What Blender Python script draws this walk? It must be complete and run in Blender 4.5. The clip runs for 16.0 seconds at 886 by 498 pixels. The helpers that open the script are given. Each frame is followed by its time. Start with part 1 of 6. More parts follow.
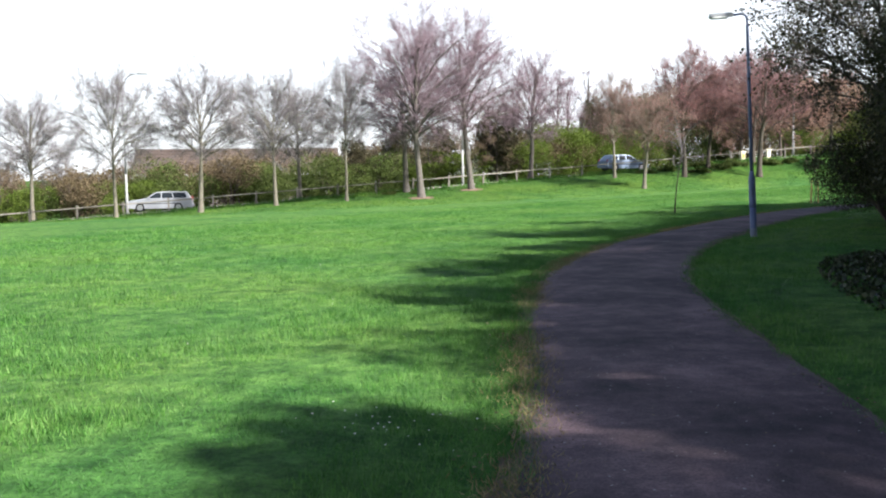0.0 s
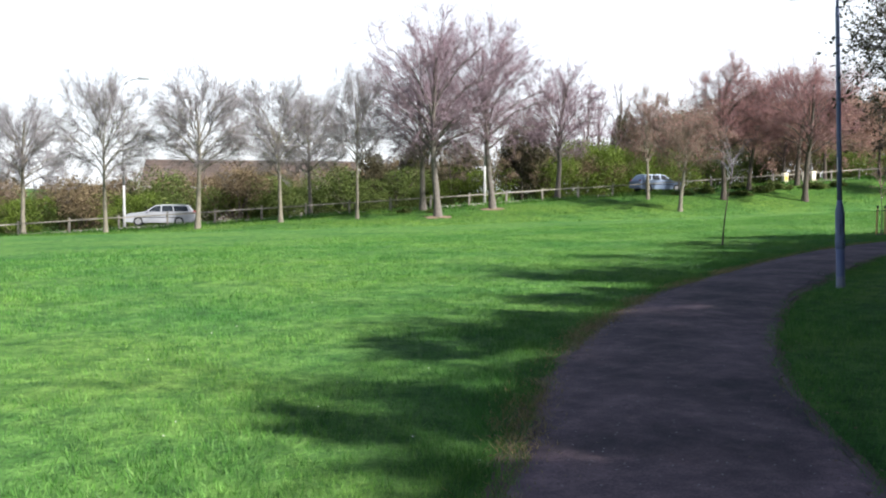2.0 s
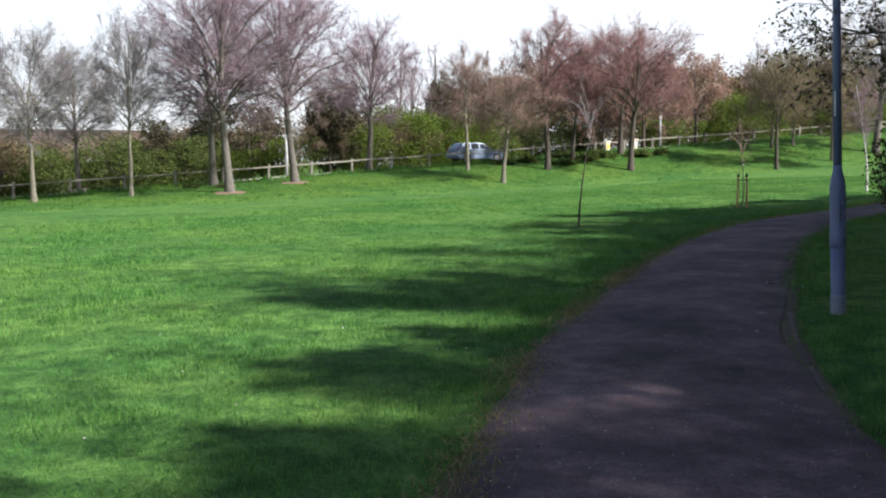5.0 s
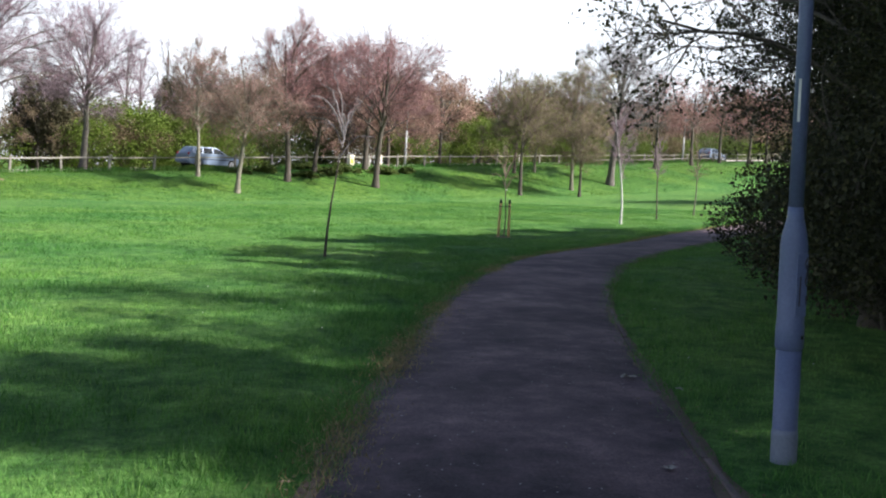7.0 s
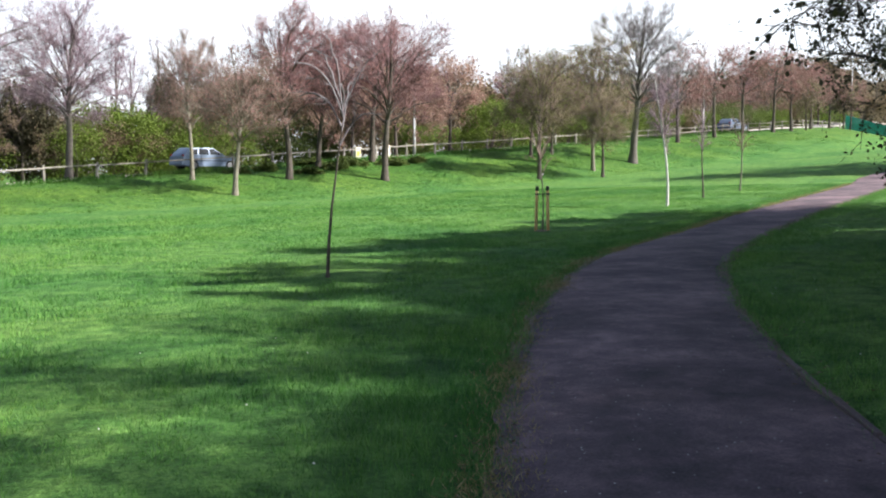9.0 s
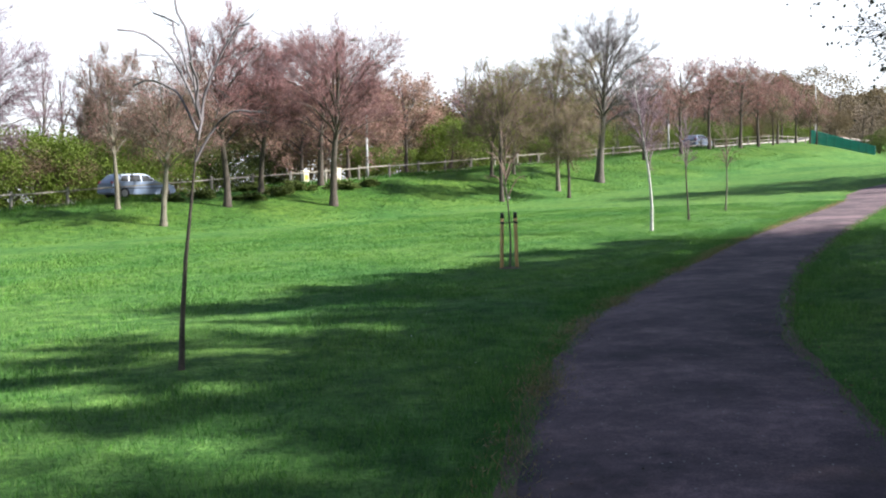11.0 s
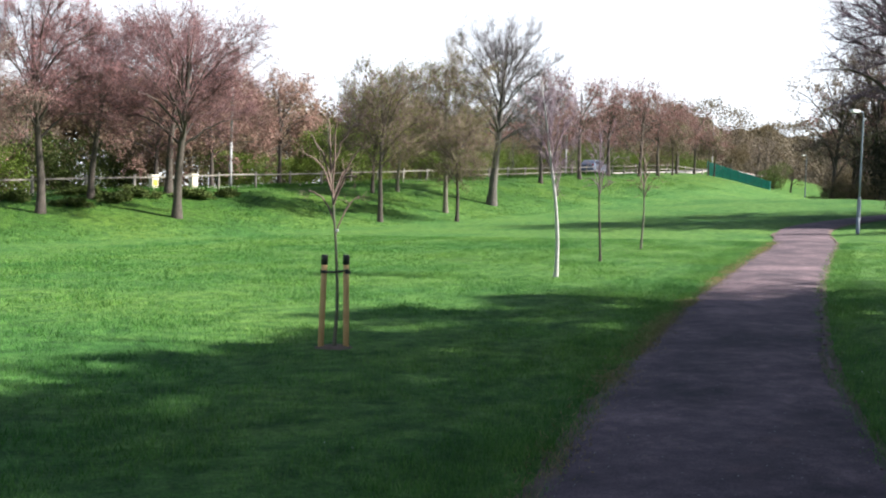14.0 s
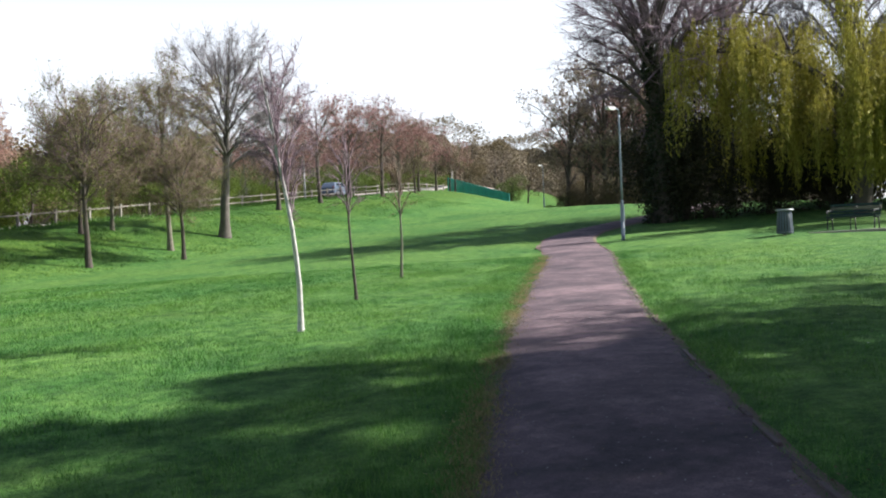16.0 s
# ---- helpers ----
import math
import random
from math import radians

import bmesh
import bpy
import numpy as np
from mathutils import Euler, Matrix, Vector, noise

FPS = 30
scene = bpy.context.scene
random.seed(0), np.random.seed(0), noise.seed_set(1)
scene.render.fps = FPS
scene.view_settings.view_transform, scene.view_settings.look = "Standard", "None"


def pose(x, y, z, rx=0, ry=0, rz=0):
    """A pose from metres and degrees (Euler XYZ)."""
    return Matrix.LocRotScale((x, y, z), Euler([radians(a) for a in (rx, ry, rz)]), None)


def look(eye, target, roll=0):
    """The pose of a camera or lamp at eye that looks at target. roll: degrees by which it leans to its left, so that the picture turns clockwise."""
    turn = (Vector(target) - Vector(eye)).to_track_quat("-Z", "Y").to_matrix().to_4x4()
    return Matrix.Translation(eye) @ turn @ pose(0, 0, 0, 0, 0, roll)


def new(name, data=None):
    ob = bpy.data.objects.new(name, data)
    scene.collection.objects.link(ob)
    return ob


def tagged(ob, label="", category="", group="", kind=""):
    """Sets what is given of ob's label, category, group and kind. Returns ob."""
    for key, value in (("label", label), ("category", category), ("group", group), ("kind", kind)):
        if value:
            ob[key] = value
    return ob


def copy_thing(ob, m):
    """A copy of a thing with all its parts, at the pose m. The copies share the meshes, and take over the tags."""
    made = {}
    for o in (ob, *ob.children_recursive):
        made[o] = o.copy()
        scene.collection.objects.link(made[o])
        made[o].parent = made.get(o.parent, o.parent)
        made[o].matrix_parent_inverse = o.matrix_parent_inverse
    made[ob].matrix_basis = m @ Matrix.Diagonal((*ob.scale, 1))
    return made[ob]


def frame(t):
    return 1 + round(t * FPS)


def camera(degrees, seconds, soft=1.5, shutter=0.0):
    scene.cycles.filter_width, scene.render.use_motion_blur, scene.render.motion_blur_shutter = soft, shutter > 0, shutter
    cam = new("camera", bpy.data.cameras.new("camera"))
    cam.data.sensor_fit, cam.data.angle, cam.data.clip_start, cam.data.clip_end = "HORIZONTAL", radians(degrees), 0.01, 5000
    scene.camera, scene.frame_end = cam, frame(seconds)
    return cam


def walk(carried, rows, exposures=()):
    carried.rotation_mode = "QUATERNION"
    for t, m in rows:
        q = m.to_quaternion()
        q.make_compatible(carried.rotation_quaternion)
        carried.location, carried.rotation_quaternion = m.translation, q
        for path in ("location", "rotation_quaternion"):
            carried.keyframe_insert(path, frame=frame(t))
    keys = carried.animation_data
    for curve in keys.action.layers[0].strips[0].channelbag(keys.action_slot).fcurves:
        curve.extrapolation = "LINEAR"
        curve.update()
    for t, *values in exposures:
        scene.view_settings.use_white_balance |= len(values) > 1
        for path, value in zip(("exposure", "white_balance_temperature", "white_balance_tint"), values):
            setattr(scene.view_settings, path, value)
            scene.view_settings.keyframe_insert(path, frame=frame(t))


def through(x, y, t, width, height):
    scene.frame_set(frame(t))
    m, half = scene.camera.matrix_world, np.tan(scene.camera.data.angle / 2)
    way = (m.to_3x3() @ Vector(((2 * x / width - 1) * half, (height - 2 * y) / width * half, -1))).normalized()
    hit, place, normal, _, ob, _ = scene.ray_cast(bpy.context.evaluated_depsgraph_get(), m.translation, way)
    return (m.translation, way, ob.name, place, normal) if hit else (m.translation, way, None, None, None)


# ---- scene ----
cam = camera(48.8, 16.0, 2.08)
PATH = [
    (0, (0.879, -11.228, 1.583), (0.555, -9.26, 1.425), -0.7),
    (0.5, (0.828, -9.889, 1.577), (0.563, -7.916, 1.383), 3.1),
    (1, (0.765, -8.682, 1.567), (0.405, -6.724, 1.385), 2.9),
    (1.5, (0.691, -7.362, 1.568), (0.313, -5.404, 1.412), 2.1),
    (2, (0.733, -6.021, 1.692), (0.352, -4.062, 1.566), 0.4),
    (2.5, (0.719, -4.729, 1.633), (0.501, -2.747, 1.48), -0.1),
    (3, (0.639, -3.392, 1.653), (0.485, -1.404, 1.499), 1.0),
    (5.5, (0.251, 2.95, 1.555), (0.379, 4.937, 1.369), -1.2),
    (6, (0.347, 4.131, 1.544), (0.682, 6.098, 1.405), -0.9),
    (6.5, (0.516, 5.298, 1.525), (0.881, 7.262, 1.412), -0.3),
    (7, (0.745, 6.543, 1.542), (1.27, 8.468, 1.404), 3.6),
    (7.5, (0.758, 7.639, 1.486), (1.3, 9.56, 1.356), 1.4),
    (8, (1.098, 8.623, 1.508), (1.585, 10.551, 1.291), 0.5),
    (8.5, (1.285, 9.847, 1.548), (1.757, 11.785, 1.399), 1.0),
    (9, (1.55, 11.108, 1.515), (2.052, 13.038, 1.353), 0.2),
    (9.5, (1.993, 12.245, 1.534), (2.432, 14.187, 1.344), -0.3),
    (10, (2.349, 13.41, 1.542), (2.921, 15.321, 1.389), -0.1),
    (12.5, (4.812, 19.365, 1.617), (5.389, 21.277, 1.517), -1.7),
    (13, (5.47, 20.614, 1.691), (6.274, 22.442, 1.578), -0.2),
    (13.5, (6.139, 21.773, 1.694), (7.026, 23.562, 1.584), 2.0),
    (14, (6.671, 22.822, 1.716), (7.456, 24.66, 1.634), 2.0),
    (14.5, (7.393, 24.067, 1.726), (8.23, 25.881, 1.636), 0.9),
    (15, (8.1, 25.355, 1.751), (8.973, 27.154, 1.739), 0.1),
    (15.5, (8.915, 26.581, 1.783), (9.948, 28.293, 1.767), 0.2),
    (16, (9.643, 27.861, 1.764), (10.874, 29.438, 1.734), -2.3),
]
walk(cam, [(t, look(eye, target, roll)) for t, eye, target, roll in PATH], exposures=[(t, e, 6170, 11) for t, e in ((0, 1.50), (1.5, 1.42), (3, 1.28), (5.5, 1.18), (6.5, 1.36), (7.5, 1.52), (9, 1.56), (10, 1.56), (12.5, 1.50), (14.5, 1.42), (15.5, 1.24), (16, 1.26))])

# ---- light ----
SUN_DIR = Vector((0.90, -0.42, 0.84)).normalized()
sun_data = bpy.data.lights.new("sun", "SUN")
sun_data.energy, sun_data.angle, sun_data.color = 5.0, radians(1.3), (1.0, 0.93, 0.84)
sun = new("sun", sun_data)
sun.matrix_world = look(SUN_DIR * 100, (0, 0, 0))

world = bpy.data.worlds.new("sky")
scene.world = world
world.use_nodes = True
wn = world.node_tree.nodes
wl = world.node_tree.links
sky = wn.new("ShaderNodeTexSky")
sky.sky_type, sky.sun_disc = "NISHITA", False
sky.sun_elevation, sky.sun_rotation = math.asin(SUN_DIR.z), math.atan2(SUN_DIR.x, SUN_DIR.y)
sky.air_density, sky.dust_density, sky.ozone_density = 1.0, 1.2, 1.0
haze = wn.new("ShaderNodeMix")
haze.data_type, haze.blend_type = "RGBA", "MIX"
haze.inputs[7].default_value = (12.0, 12.2, 12.3, 1)
# haze whitens the sky low down and thins out towards the zenith
sky_way = wn.new("ShaderNodeTexCoord")
sky_up = wn.new("ShaderNodeSeparateXYZ")
wl.new(sky_way.outputs["Generated"], sky_up.inputs[0])
thin = wn.new("ShaderNodeMapRange")
thin.interpolation_type = "SMOOTHSTEP"
thin.inputs["From Min"].default_value, thin.inputs["From Max"].default_value = 0.20, 0.34
thin.inputs["To Min"].default_value, thin.inputs["To Max"].default_value = 0.72, 0.03
wl.new(sky_up.outputs["Z"], thin.inputs["Value"])
wl.new(thin.outputs["Result"], haze.inputs[0])
wl.new(sky.outputs[0], haze.inputs[6])
wl.new(haze.outputs[2], wn["Background"].inputs["Color"])
wn["Background"].inputs["Strength"].default_value = 0.050


# ---- materials ----
def material(name, rough=0.8, metal=0.0, spec=0.5):
    m = bpy.data.materials.new(name)
    m.use_nodes = True
    b = m.node_tree.nodes["Principled BSDF"]
    b.inputs["Roughness"].default_value = rough
    b.inputs["Metallic"].default_value = metal
    b.inputs["Specular IOR Level"].default_value = spec
    return m, m.node_tree.nodes, m.node_tree.links, b


def ramp(nodes, stops):
    r = nodes.new("ShaderNodeValToRGB")
    e = r.color_ramp.elements
    while len(e) < len(stops):
        e.new(0.5)
    for k, (p, c) in zip(e, stops):
        k.position, k.color = p, (*c, 1)
    return r


def noise_tex(nodes, links, scale, detail=4.0, rough=0.55, coords="Object"):
    tc = nodes.new("ShaderNodeTexCoord")
    n = nodes.new("ShaderNodeTexNoise")
    n.inputs["Scale"].default_value, n.inputs["Detail"].default_value = scale, detail
    n.inputs["Roughness"].default_value = rough
    links.new(tc.outputs[coords], n.inputs["Vector"])
    return n


def mixed(nodes, links, fac, a, b, mode="MIX"):
    m = nodes.new("ShaderNodeMix")
    m.data_type, m.blend_type = "RGBA", mode
    for socket, v in ((m.inputs[0], fac), (m.inputs[6], a), (m.inputs[7], b)):
        if isinstance(v, (int, float)):
            socket.default_value = v
        elif isinstance(v, tuple):
            socket.default_value = (*v, 1)
        else:
            links.new(v, socket)
    return m.outputs[2]


def mottled(name, dark, light, scale=6.0, fine=60.0, rough=0.85, bump=0.3, metal=0.0, spec=0.4, per="none", depth=0.01):
    """Two scales of noise between two colours, with relief; per: 'object' or 'island' adds a random share."""
    m, n, l, b = material(name, rough, metal, spec)
    big, small = noise_tex(n, l, scale), noise_tex(n, l, fine, 3)
    add = n.new("ShaderNodeMath")
    add.operation = "MULTIPLY_ADD"
    l.new(small.outputs[0], add.inputs[0])
    add.inputs[1].default_value = 0.55
    half = n.new("ShaderNodeMath")
    half.operation = "MULTIPLY"
    l.new(big.outputs[0], half.inputs[0])
    half.inputs[1].default_value = 0.6
    l.new(half.outputs[0], add.inputs[2])
    value = add.outputs[0]
    if per != "none":
        src = n.new("ShaderNodeObjectInfo") if per == "object" else n.new("ShaderNodeNewGeometry")
        more = n.new("ShaderNodeMath")
        more.operation = "MULTIPLY_ADD"
        l.new(src.outputs["Random" if per == "object" else "Random Per Island"], more.inputs[0])
        more.inputs[1].default_value = 0.5
        l.new(value, more.inputs[2])
        low = n.new("ShaderNodeMath")
        low.operation = "SUBTRACT"
        l.new(more.outputs[0], low.inputs[0])
        low.inputs[1].default_value = 0.25
        value = low.outputs[0]
    r = ramp(n, [(0.32, tuple(0.8 * c for c in dark)), (0.85, tuple(0.8 * c for c in light))])
    l.new(value, r.inputs[0])
    l.new(r.outputs[0], b.inputs["Base Color"])
    if bump:
        bp = n.new("ShaderNodeBump")
        bp.inputs["Strength"].default_value, bp.inputs["Distance"].default_value = bump, depth
        l.new(small.outputs[0], bp.inputs["Height"])
        l.new(bp.outputs[0], b.inputs["Normal"])
    return m


def leafy(name, stops, through=0.35, rough=0.65):
    """Leaf colours that change from leaf to leaf, with light passing through the blade."""
    m, n, l, b = material(name, rough, 0.0, 0.2)
    geo = n.new("ShaderNodeNewGeometry")
    r = ramp(n, [(p, tuple(0.8 * c for c in col)) for p, col in stops])
    l.new(geo.outputs["Random Per Island"], r.inputs[0])
    l.new(r.outputs[0], b.inputs["Base Color"])
    t = n.new("ShaderNodeBsdfTranslucent")
    l.new(r.outputs[0], t.inputs["Color"])
    mx = n.new("ShaderNodeMixShader")
    mx.inputs[0].default_value = through
    l.new(b.outputs[0], mx.inputs[1])
    l.new(t.outputs[0], mx.inputs[2])
    l.new(mx.outputs[0], n["Material Output"].inputs["Surface"])
    return m


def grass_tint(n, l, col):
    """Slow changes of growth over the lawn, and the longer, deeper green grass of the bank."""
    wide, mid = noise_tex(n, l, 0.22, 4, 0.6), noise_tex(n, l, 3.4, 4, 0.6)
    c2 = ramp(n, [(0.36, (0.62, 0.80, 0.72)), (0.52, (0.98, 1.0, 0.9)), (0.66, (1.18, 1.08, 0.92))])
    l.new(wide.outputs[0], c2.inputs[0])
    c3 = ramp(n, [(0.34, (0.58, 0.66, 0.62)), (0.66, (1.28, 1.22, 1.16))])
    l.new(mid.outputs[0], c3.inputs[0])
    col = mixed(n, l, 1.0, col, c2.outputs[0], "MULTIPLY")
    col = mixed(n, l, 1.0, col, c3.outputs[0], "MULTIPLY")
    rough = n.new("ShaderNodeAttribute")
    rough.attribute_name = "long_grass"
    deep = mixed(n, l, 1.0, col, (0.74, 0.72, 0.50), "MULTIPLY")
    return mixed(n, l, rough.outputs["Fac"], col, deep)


def grass_ground():
    m, n, l, b = material("lawn", 0.9, 0.0, 0.15)
    mid, fine = noise_tex(n, l, 2.6, 5, 0.7), noise_tex(n, l, 22.0, 4, 0.7)
    c1 = ramp(n, [(0.34, (0.046, 0.124, 0.030)), (0.66, (0.130, 0.250, 0.070))])
    l.new(mid.outputs[0], c1.inputs[0])
    c3 = ramp(n, [(0.3, (0.45, 0.5, 0.45)), (0.72, (1.3, 1.27, 1.2))])
    l.new(fine.outputs[0], c3.inputs[0])
    col = mixed(n, l, 1.0, c1.outputs[0], c3.outputs[0], "MULTIPLY")
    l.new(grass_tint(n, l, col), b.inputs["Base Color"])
    bp = n.new("ShaderNodeBump")
    bp.inputs["Strength"].default_value, bp.inputs["Distance"].default_value = 0.8, 0.05
    l.new(fine.outputs[0], bp.inputs["Height"])
    bp2 = n.new("ShaderNodeBump")
    bp2.inputs["Strength"].default_value, bp2.inputs["Distance"].default_value = 0.5, 0.12
    l.new(mid.outputs[0], bp2.inputs["Height"])
    l.new(bp.outputs[0], bp2.inputs["Normal"])
    l.new(bp2.outputs[0], b.inputs["Normal"])
    return m


def blade_mat():
    """Grass blades: each its own green, tinted like the lawn they stand in."""
    m, n, l, b = material("grass_blade", 0.55, 0.0, 0.25)
    geo = n.new("ShaderNodeNewGeometry")
    r = ramp(n, [(0.0, (0.045, 0.140, 0.026)), (0.5, (0.092, 0.228, 0.043)), (0.85, (0.150, 0.305, 0.080)), (1.0, (0.19, 0.31, 0.10))])
    l.new(geo.outputs["Random Per Island"], r.inputs[0])
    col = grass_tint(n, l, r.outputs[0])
    l.new(col, b.inputs["Base Color"])
    t = n.new("ShaderNodeBsdfTranslucent")
    l.new(col, t.inputs["Color"])
    mx = n.new("ShaderNodeMixShader")
    mx.inputs[0].default_value = 0.3
    l.new(b.outputs[0], mx.inputs[1])
    l.new(t.outputs[0], mx.inputs[2])
    l.new(mx.outputs[0], n["Material Output"].inputs["Surface"])
    return m


def asphalt_mat(name, dark, light, grit):
    m, n, l, b = material(name, 0.88, 0.0, 0.3)
    wide, mid, fine = noise_tex(n, l, 0.7, 5, 0.6), noise_tex(n, l, 4.5, 6, 0.72), noise_tex(n, l, 60.0, 5, 0.7)
    c1 = ramp(n, [(0.35, dark), (0.68, light)])
    l.new(wide.outputs[0], c1.inputs[0])
    c2 = ramp(n, [(0.32, (0.62, 0.62, 0.66)), (0.5, (0.95, 0.95, 0.96)), (0.68, (1.5, 1.42, 1.40))])
    l.new(mid.outputs[0], c2.inputs[0])
    c3 = ramp(n, [(0.32, (0.55, 0.55, 0.57)), (0.7, (1.5, 1.46, 1.46))])
    l.new(fine.outputs[0], c3.inputs[0])
    col = mixed(n, l, 1.0, c1.outputs[0], c2.outputs[0], "MULTIPLY")
    col = mixed(n, l, 1.0, col, c3.outputs[0], "MULTIPLY")
    tc = n.new("ShaderNodeTexCoord")
    v = n.new("ShaderNodeTexVoronoi")
    v.inputs["Scale"].default_value = 15.0
    l.new(tc.outputs["Object"], v.inputs["Vector"])
    spot = ramp(n, [(0.06, (1, 1, 1)), (0.13, (0, 0, 0))])
    l.new(v.outputs["Distance"], spot.inputs[0])
    gate = n.new("ShaderNodeMath")
    gate.operation = "GREATER_THAN"
    gate.inputs[1].default_value = 0.6
    sep = n.new("ShaderNodeSeparateColor")
    l.new(v.outputs["Color"], sep.inputs[0])
    l.new(sep.outputs[0], gate.inputs[0])
    both = n.new("ShaderNodeMath")
    both.operation = "MULTIPLY"
    l.new(spot.outputs[0], both.inputs[0])
    l.new(gate.outputs[0], both.inputs[1])
    col = mixed(n, l, both.outputs[0], col, grit)
    l.new(col, b.inputs["Base Color"])
    bp = n.new("ShaderNodeBump")
    bp.inputs["Strength"].default_value, bp.inputs["Distance"].default_value = 0.6, 0.006
    l.new(fine.outputs[0], bp.inputs["Height"])
    l.new(bp.outputs[0], b.inputs["Normal"])
    return m


LAWN = grass_ground()
ASPHALT = asphalt_mat("worn_asphalt", (0.046, 0.036, 0.044), (0.165, 0.119, 0.128), (0.40, 0.40, 0.39))
ROAD = asphalt_mat("road_asphalt", (0.09, 0.09, 0.09), (0.14, 0.135, 0.13), (0.25, 0.25, 0.25))
EDGING = mottled("edging_concrete", (0.085, 0.065, 0.065), (0.2, 0.15, 0.145), 3, 50, 0.9, 0.5, per="object")
SOIL = mottled("bare_soil", (0.085, 0.066, 0.048), (0.22, 0.165, 0.12), 4, 40, 0.95, 0.8)
CHIPS = mottled("bark_chip", (0.13, 0.085, 0.06), (0.28, 0.195, 0.145), 5, 50, 0.95, 0.8)
BLADE = blade_mat()
DRY_BLADE = leafy("dry_blade", [(0.0, (0.16, 0.16, 0.06)), (0.5, (0.32, 0.26, 0.12)), (1.0, (0.48, 0.39, 0.21))], 0.2, 0.8)
DEAD_LEAF = leafy("dead_leaf", [(0.0, (0.08, 0.055, 0.035)), (0.5, (0.19, 0.14, 0.085)), (1.0, (0.34, 0.28, 0.19))], 0.1, 0.8)
PALE_BARK = mottled("pale_bark", (0.095, 0.085, 0.065), (0.31, 0.285, 0.22), 5, 40, 0.9, 0.7, depth=0.03)
GREY_BARK = mottled("grey_bark", (0.075, 0.066, 0.058), (0.22, 0.198, 0.172), 5, 40, 0.9, 0.7, depth=0.03)
DARK_BARK = mottled("dark_bark", (0.046, 0.038, 0.031), (0.145, 0.122, 0.1), 5, 40, 0.92, 0.7, depth=0.03)
GREEN_BARK = mottled("lichened_bark", (0.10, 0.10, 0.07), (0.25, 0.25, 0.17), 5, 40, 0.9, 0.7, depth=0.02)
PALE_TWIG = mottled("pale_twig", (0.115, 0.104, 0.11), (0.25, 0.228, 0.24), 2, 9, 0.9, 0)
MAUVE_TWIG = mottled("mauve_twig", (0.15, 0.105, 0.13), (0.31, 0.225, 0.265), 2, 9, 0.9, 0)
RED_TWIG = mottled("red_twig", (0.13, 0.07, 0.072), (0.255, 0.145, 0.145), 2, 9, 0.9, 0)
BROWN_TWIG = mottled("brown_twig", (0.12, 0.085, 0.068), (0.25, 0.182, 0.145), 2, 9, 0.9, 0)
BIRCH_BARK = mottled("birch_bark", (0.36, 0.34, 0.32), (0.92, 0.9, 0.87), 9, 30, 0.7, 0.3)
RED_BUD = leafy("red_bud", [(0, (0.29, 0.13, 0.13)), (1, (0.54, 0.29, 0.28))], 0.25)
MAUVE_BUD = leafy("mauve_bud", [(0, (0.21, 0.135, 0.155)), (1, (0.38, 0.26, 0.28))], 0.25)
BLOSSOM = leafy("faded_blossom", [(0, (0.34, 0.18, 0.15)), (0.6, (0.52, 0.33, 0.26)), (1, (0.60, 0.47, 0.35))], 0.35)
NEW_LEAF = leafy("new_leaf", [(0, (0.12, 0.14, 0.04)), (0.6, (0.22, 0.24, 0.07)), (1, (0.30, 0.28, 0.10))], 0.35)
TAN_BUD = leafy("tan_bud", [(0, (0.18, 0.14, 0.10)), (1, (0.34, 0.27, 0.20))], 0.25)
HEDGE_LEAF = leafy("hedge_leaf", [(0, (0.060, 0.092, 0.022)), (0.5, (0.110, 0.155, 0.036)), (1, (0.18, 0.225, 0.065))], 0.35)
OLIVE_LEAF = leafy("olive_leaf", [(0, (0.120, 0.088, 0.055)), (0.5, (0.205, 0.155, 0.092)), (1, (0.29, 0.23, 0.13))], 0.3)
OLIVE_DARK = leafy("ivy_thicket_leaf", [(0, (0.045, 0.046, 0.022)), (0.6, (0.090, 0.080, 0.044)), (1, (0.14, 0.12, 0.065))], 0.25)
BRIGHT_LEAF = leafy("bright_leaf", [(0, (0.085, 0.135, 0.018)), (1, (0.19, 0.26, 0.045))], 0.4)
SHRUB_LEAF = leafy("shrub_leaf", [(0, (0.026, 0.029, 0.015)), (0.7, (0.050, 0.052, 0.024)), (1, (0.105, 0.100, 0.045))], 0.15, 0.6)
IVY_LEAF = leafy("ivy_leaf", [(0, (0.016, 0.024, 0.012)), (0.7, (0.035, 0.050, 0.022)), (1, (0.07, 0.085, 0.04))], 0.12, 0.35)
THICKET_LEAF = leafy("thicket_leaf", [(0, (0.022, 0.023, 0.012)), (0.7, (0.045, 0.043, 0.021)), (1, (0.08, 0.075, 0.034))], 0.15, 0.6)
WILLOW_LEAF = leafy("willow_leaf", [(0, (0.20, 0.19, 0.03)), (0.5, (0.34, 0.32, 0.05)), (1, (0.48, 0.43, 0.09))], 0.3)
DAISY = mottled("daisy_white", (0.7, 0.7, 0.66), (0.88, 0.88, 0.84), 5, 30, 0.7, 0)
LAMP_PAINT = mottled("blue_grey_paint", (0.1, 0.128, 0.25), (0.165, 0.205, 0.36), 2.5, 60, 0.5, 0.15, metal=0.0)
STEEL_PAINT = mottled("pale_steel_paint", (0.22, 0.26, 0.33), (0.36, 0.40, 0.46), 2.5, 60, 0.5, 0.15)
PALE_PAINT = mottled("pale_paint", (0.55, 0.56, 0.56), (0.82, 0.82, 0.80), 1.5, 40, 0.55, 0.1)
SCUFFED = mottled("scuffed_foot", (0.15, 0.18, 0.26), (0.27, 0.30, 0.38), 6, 60, 0.7, 0.2)
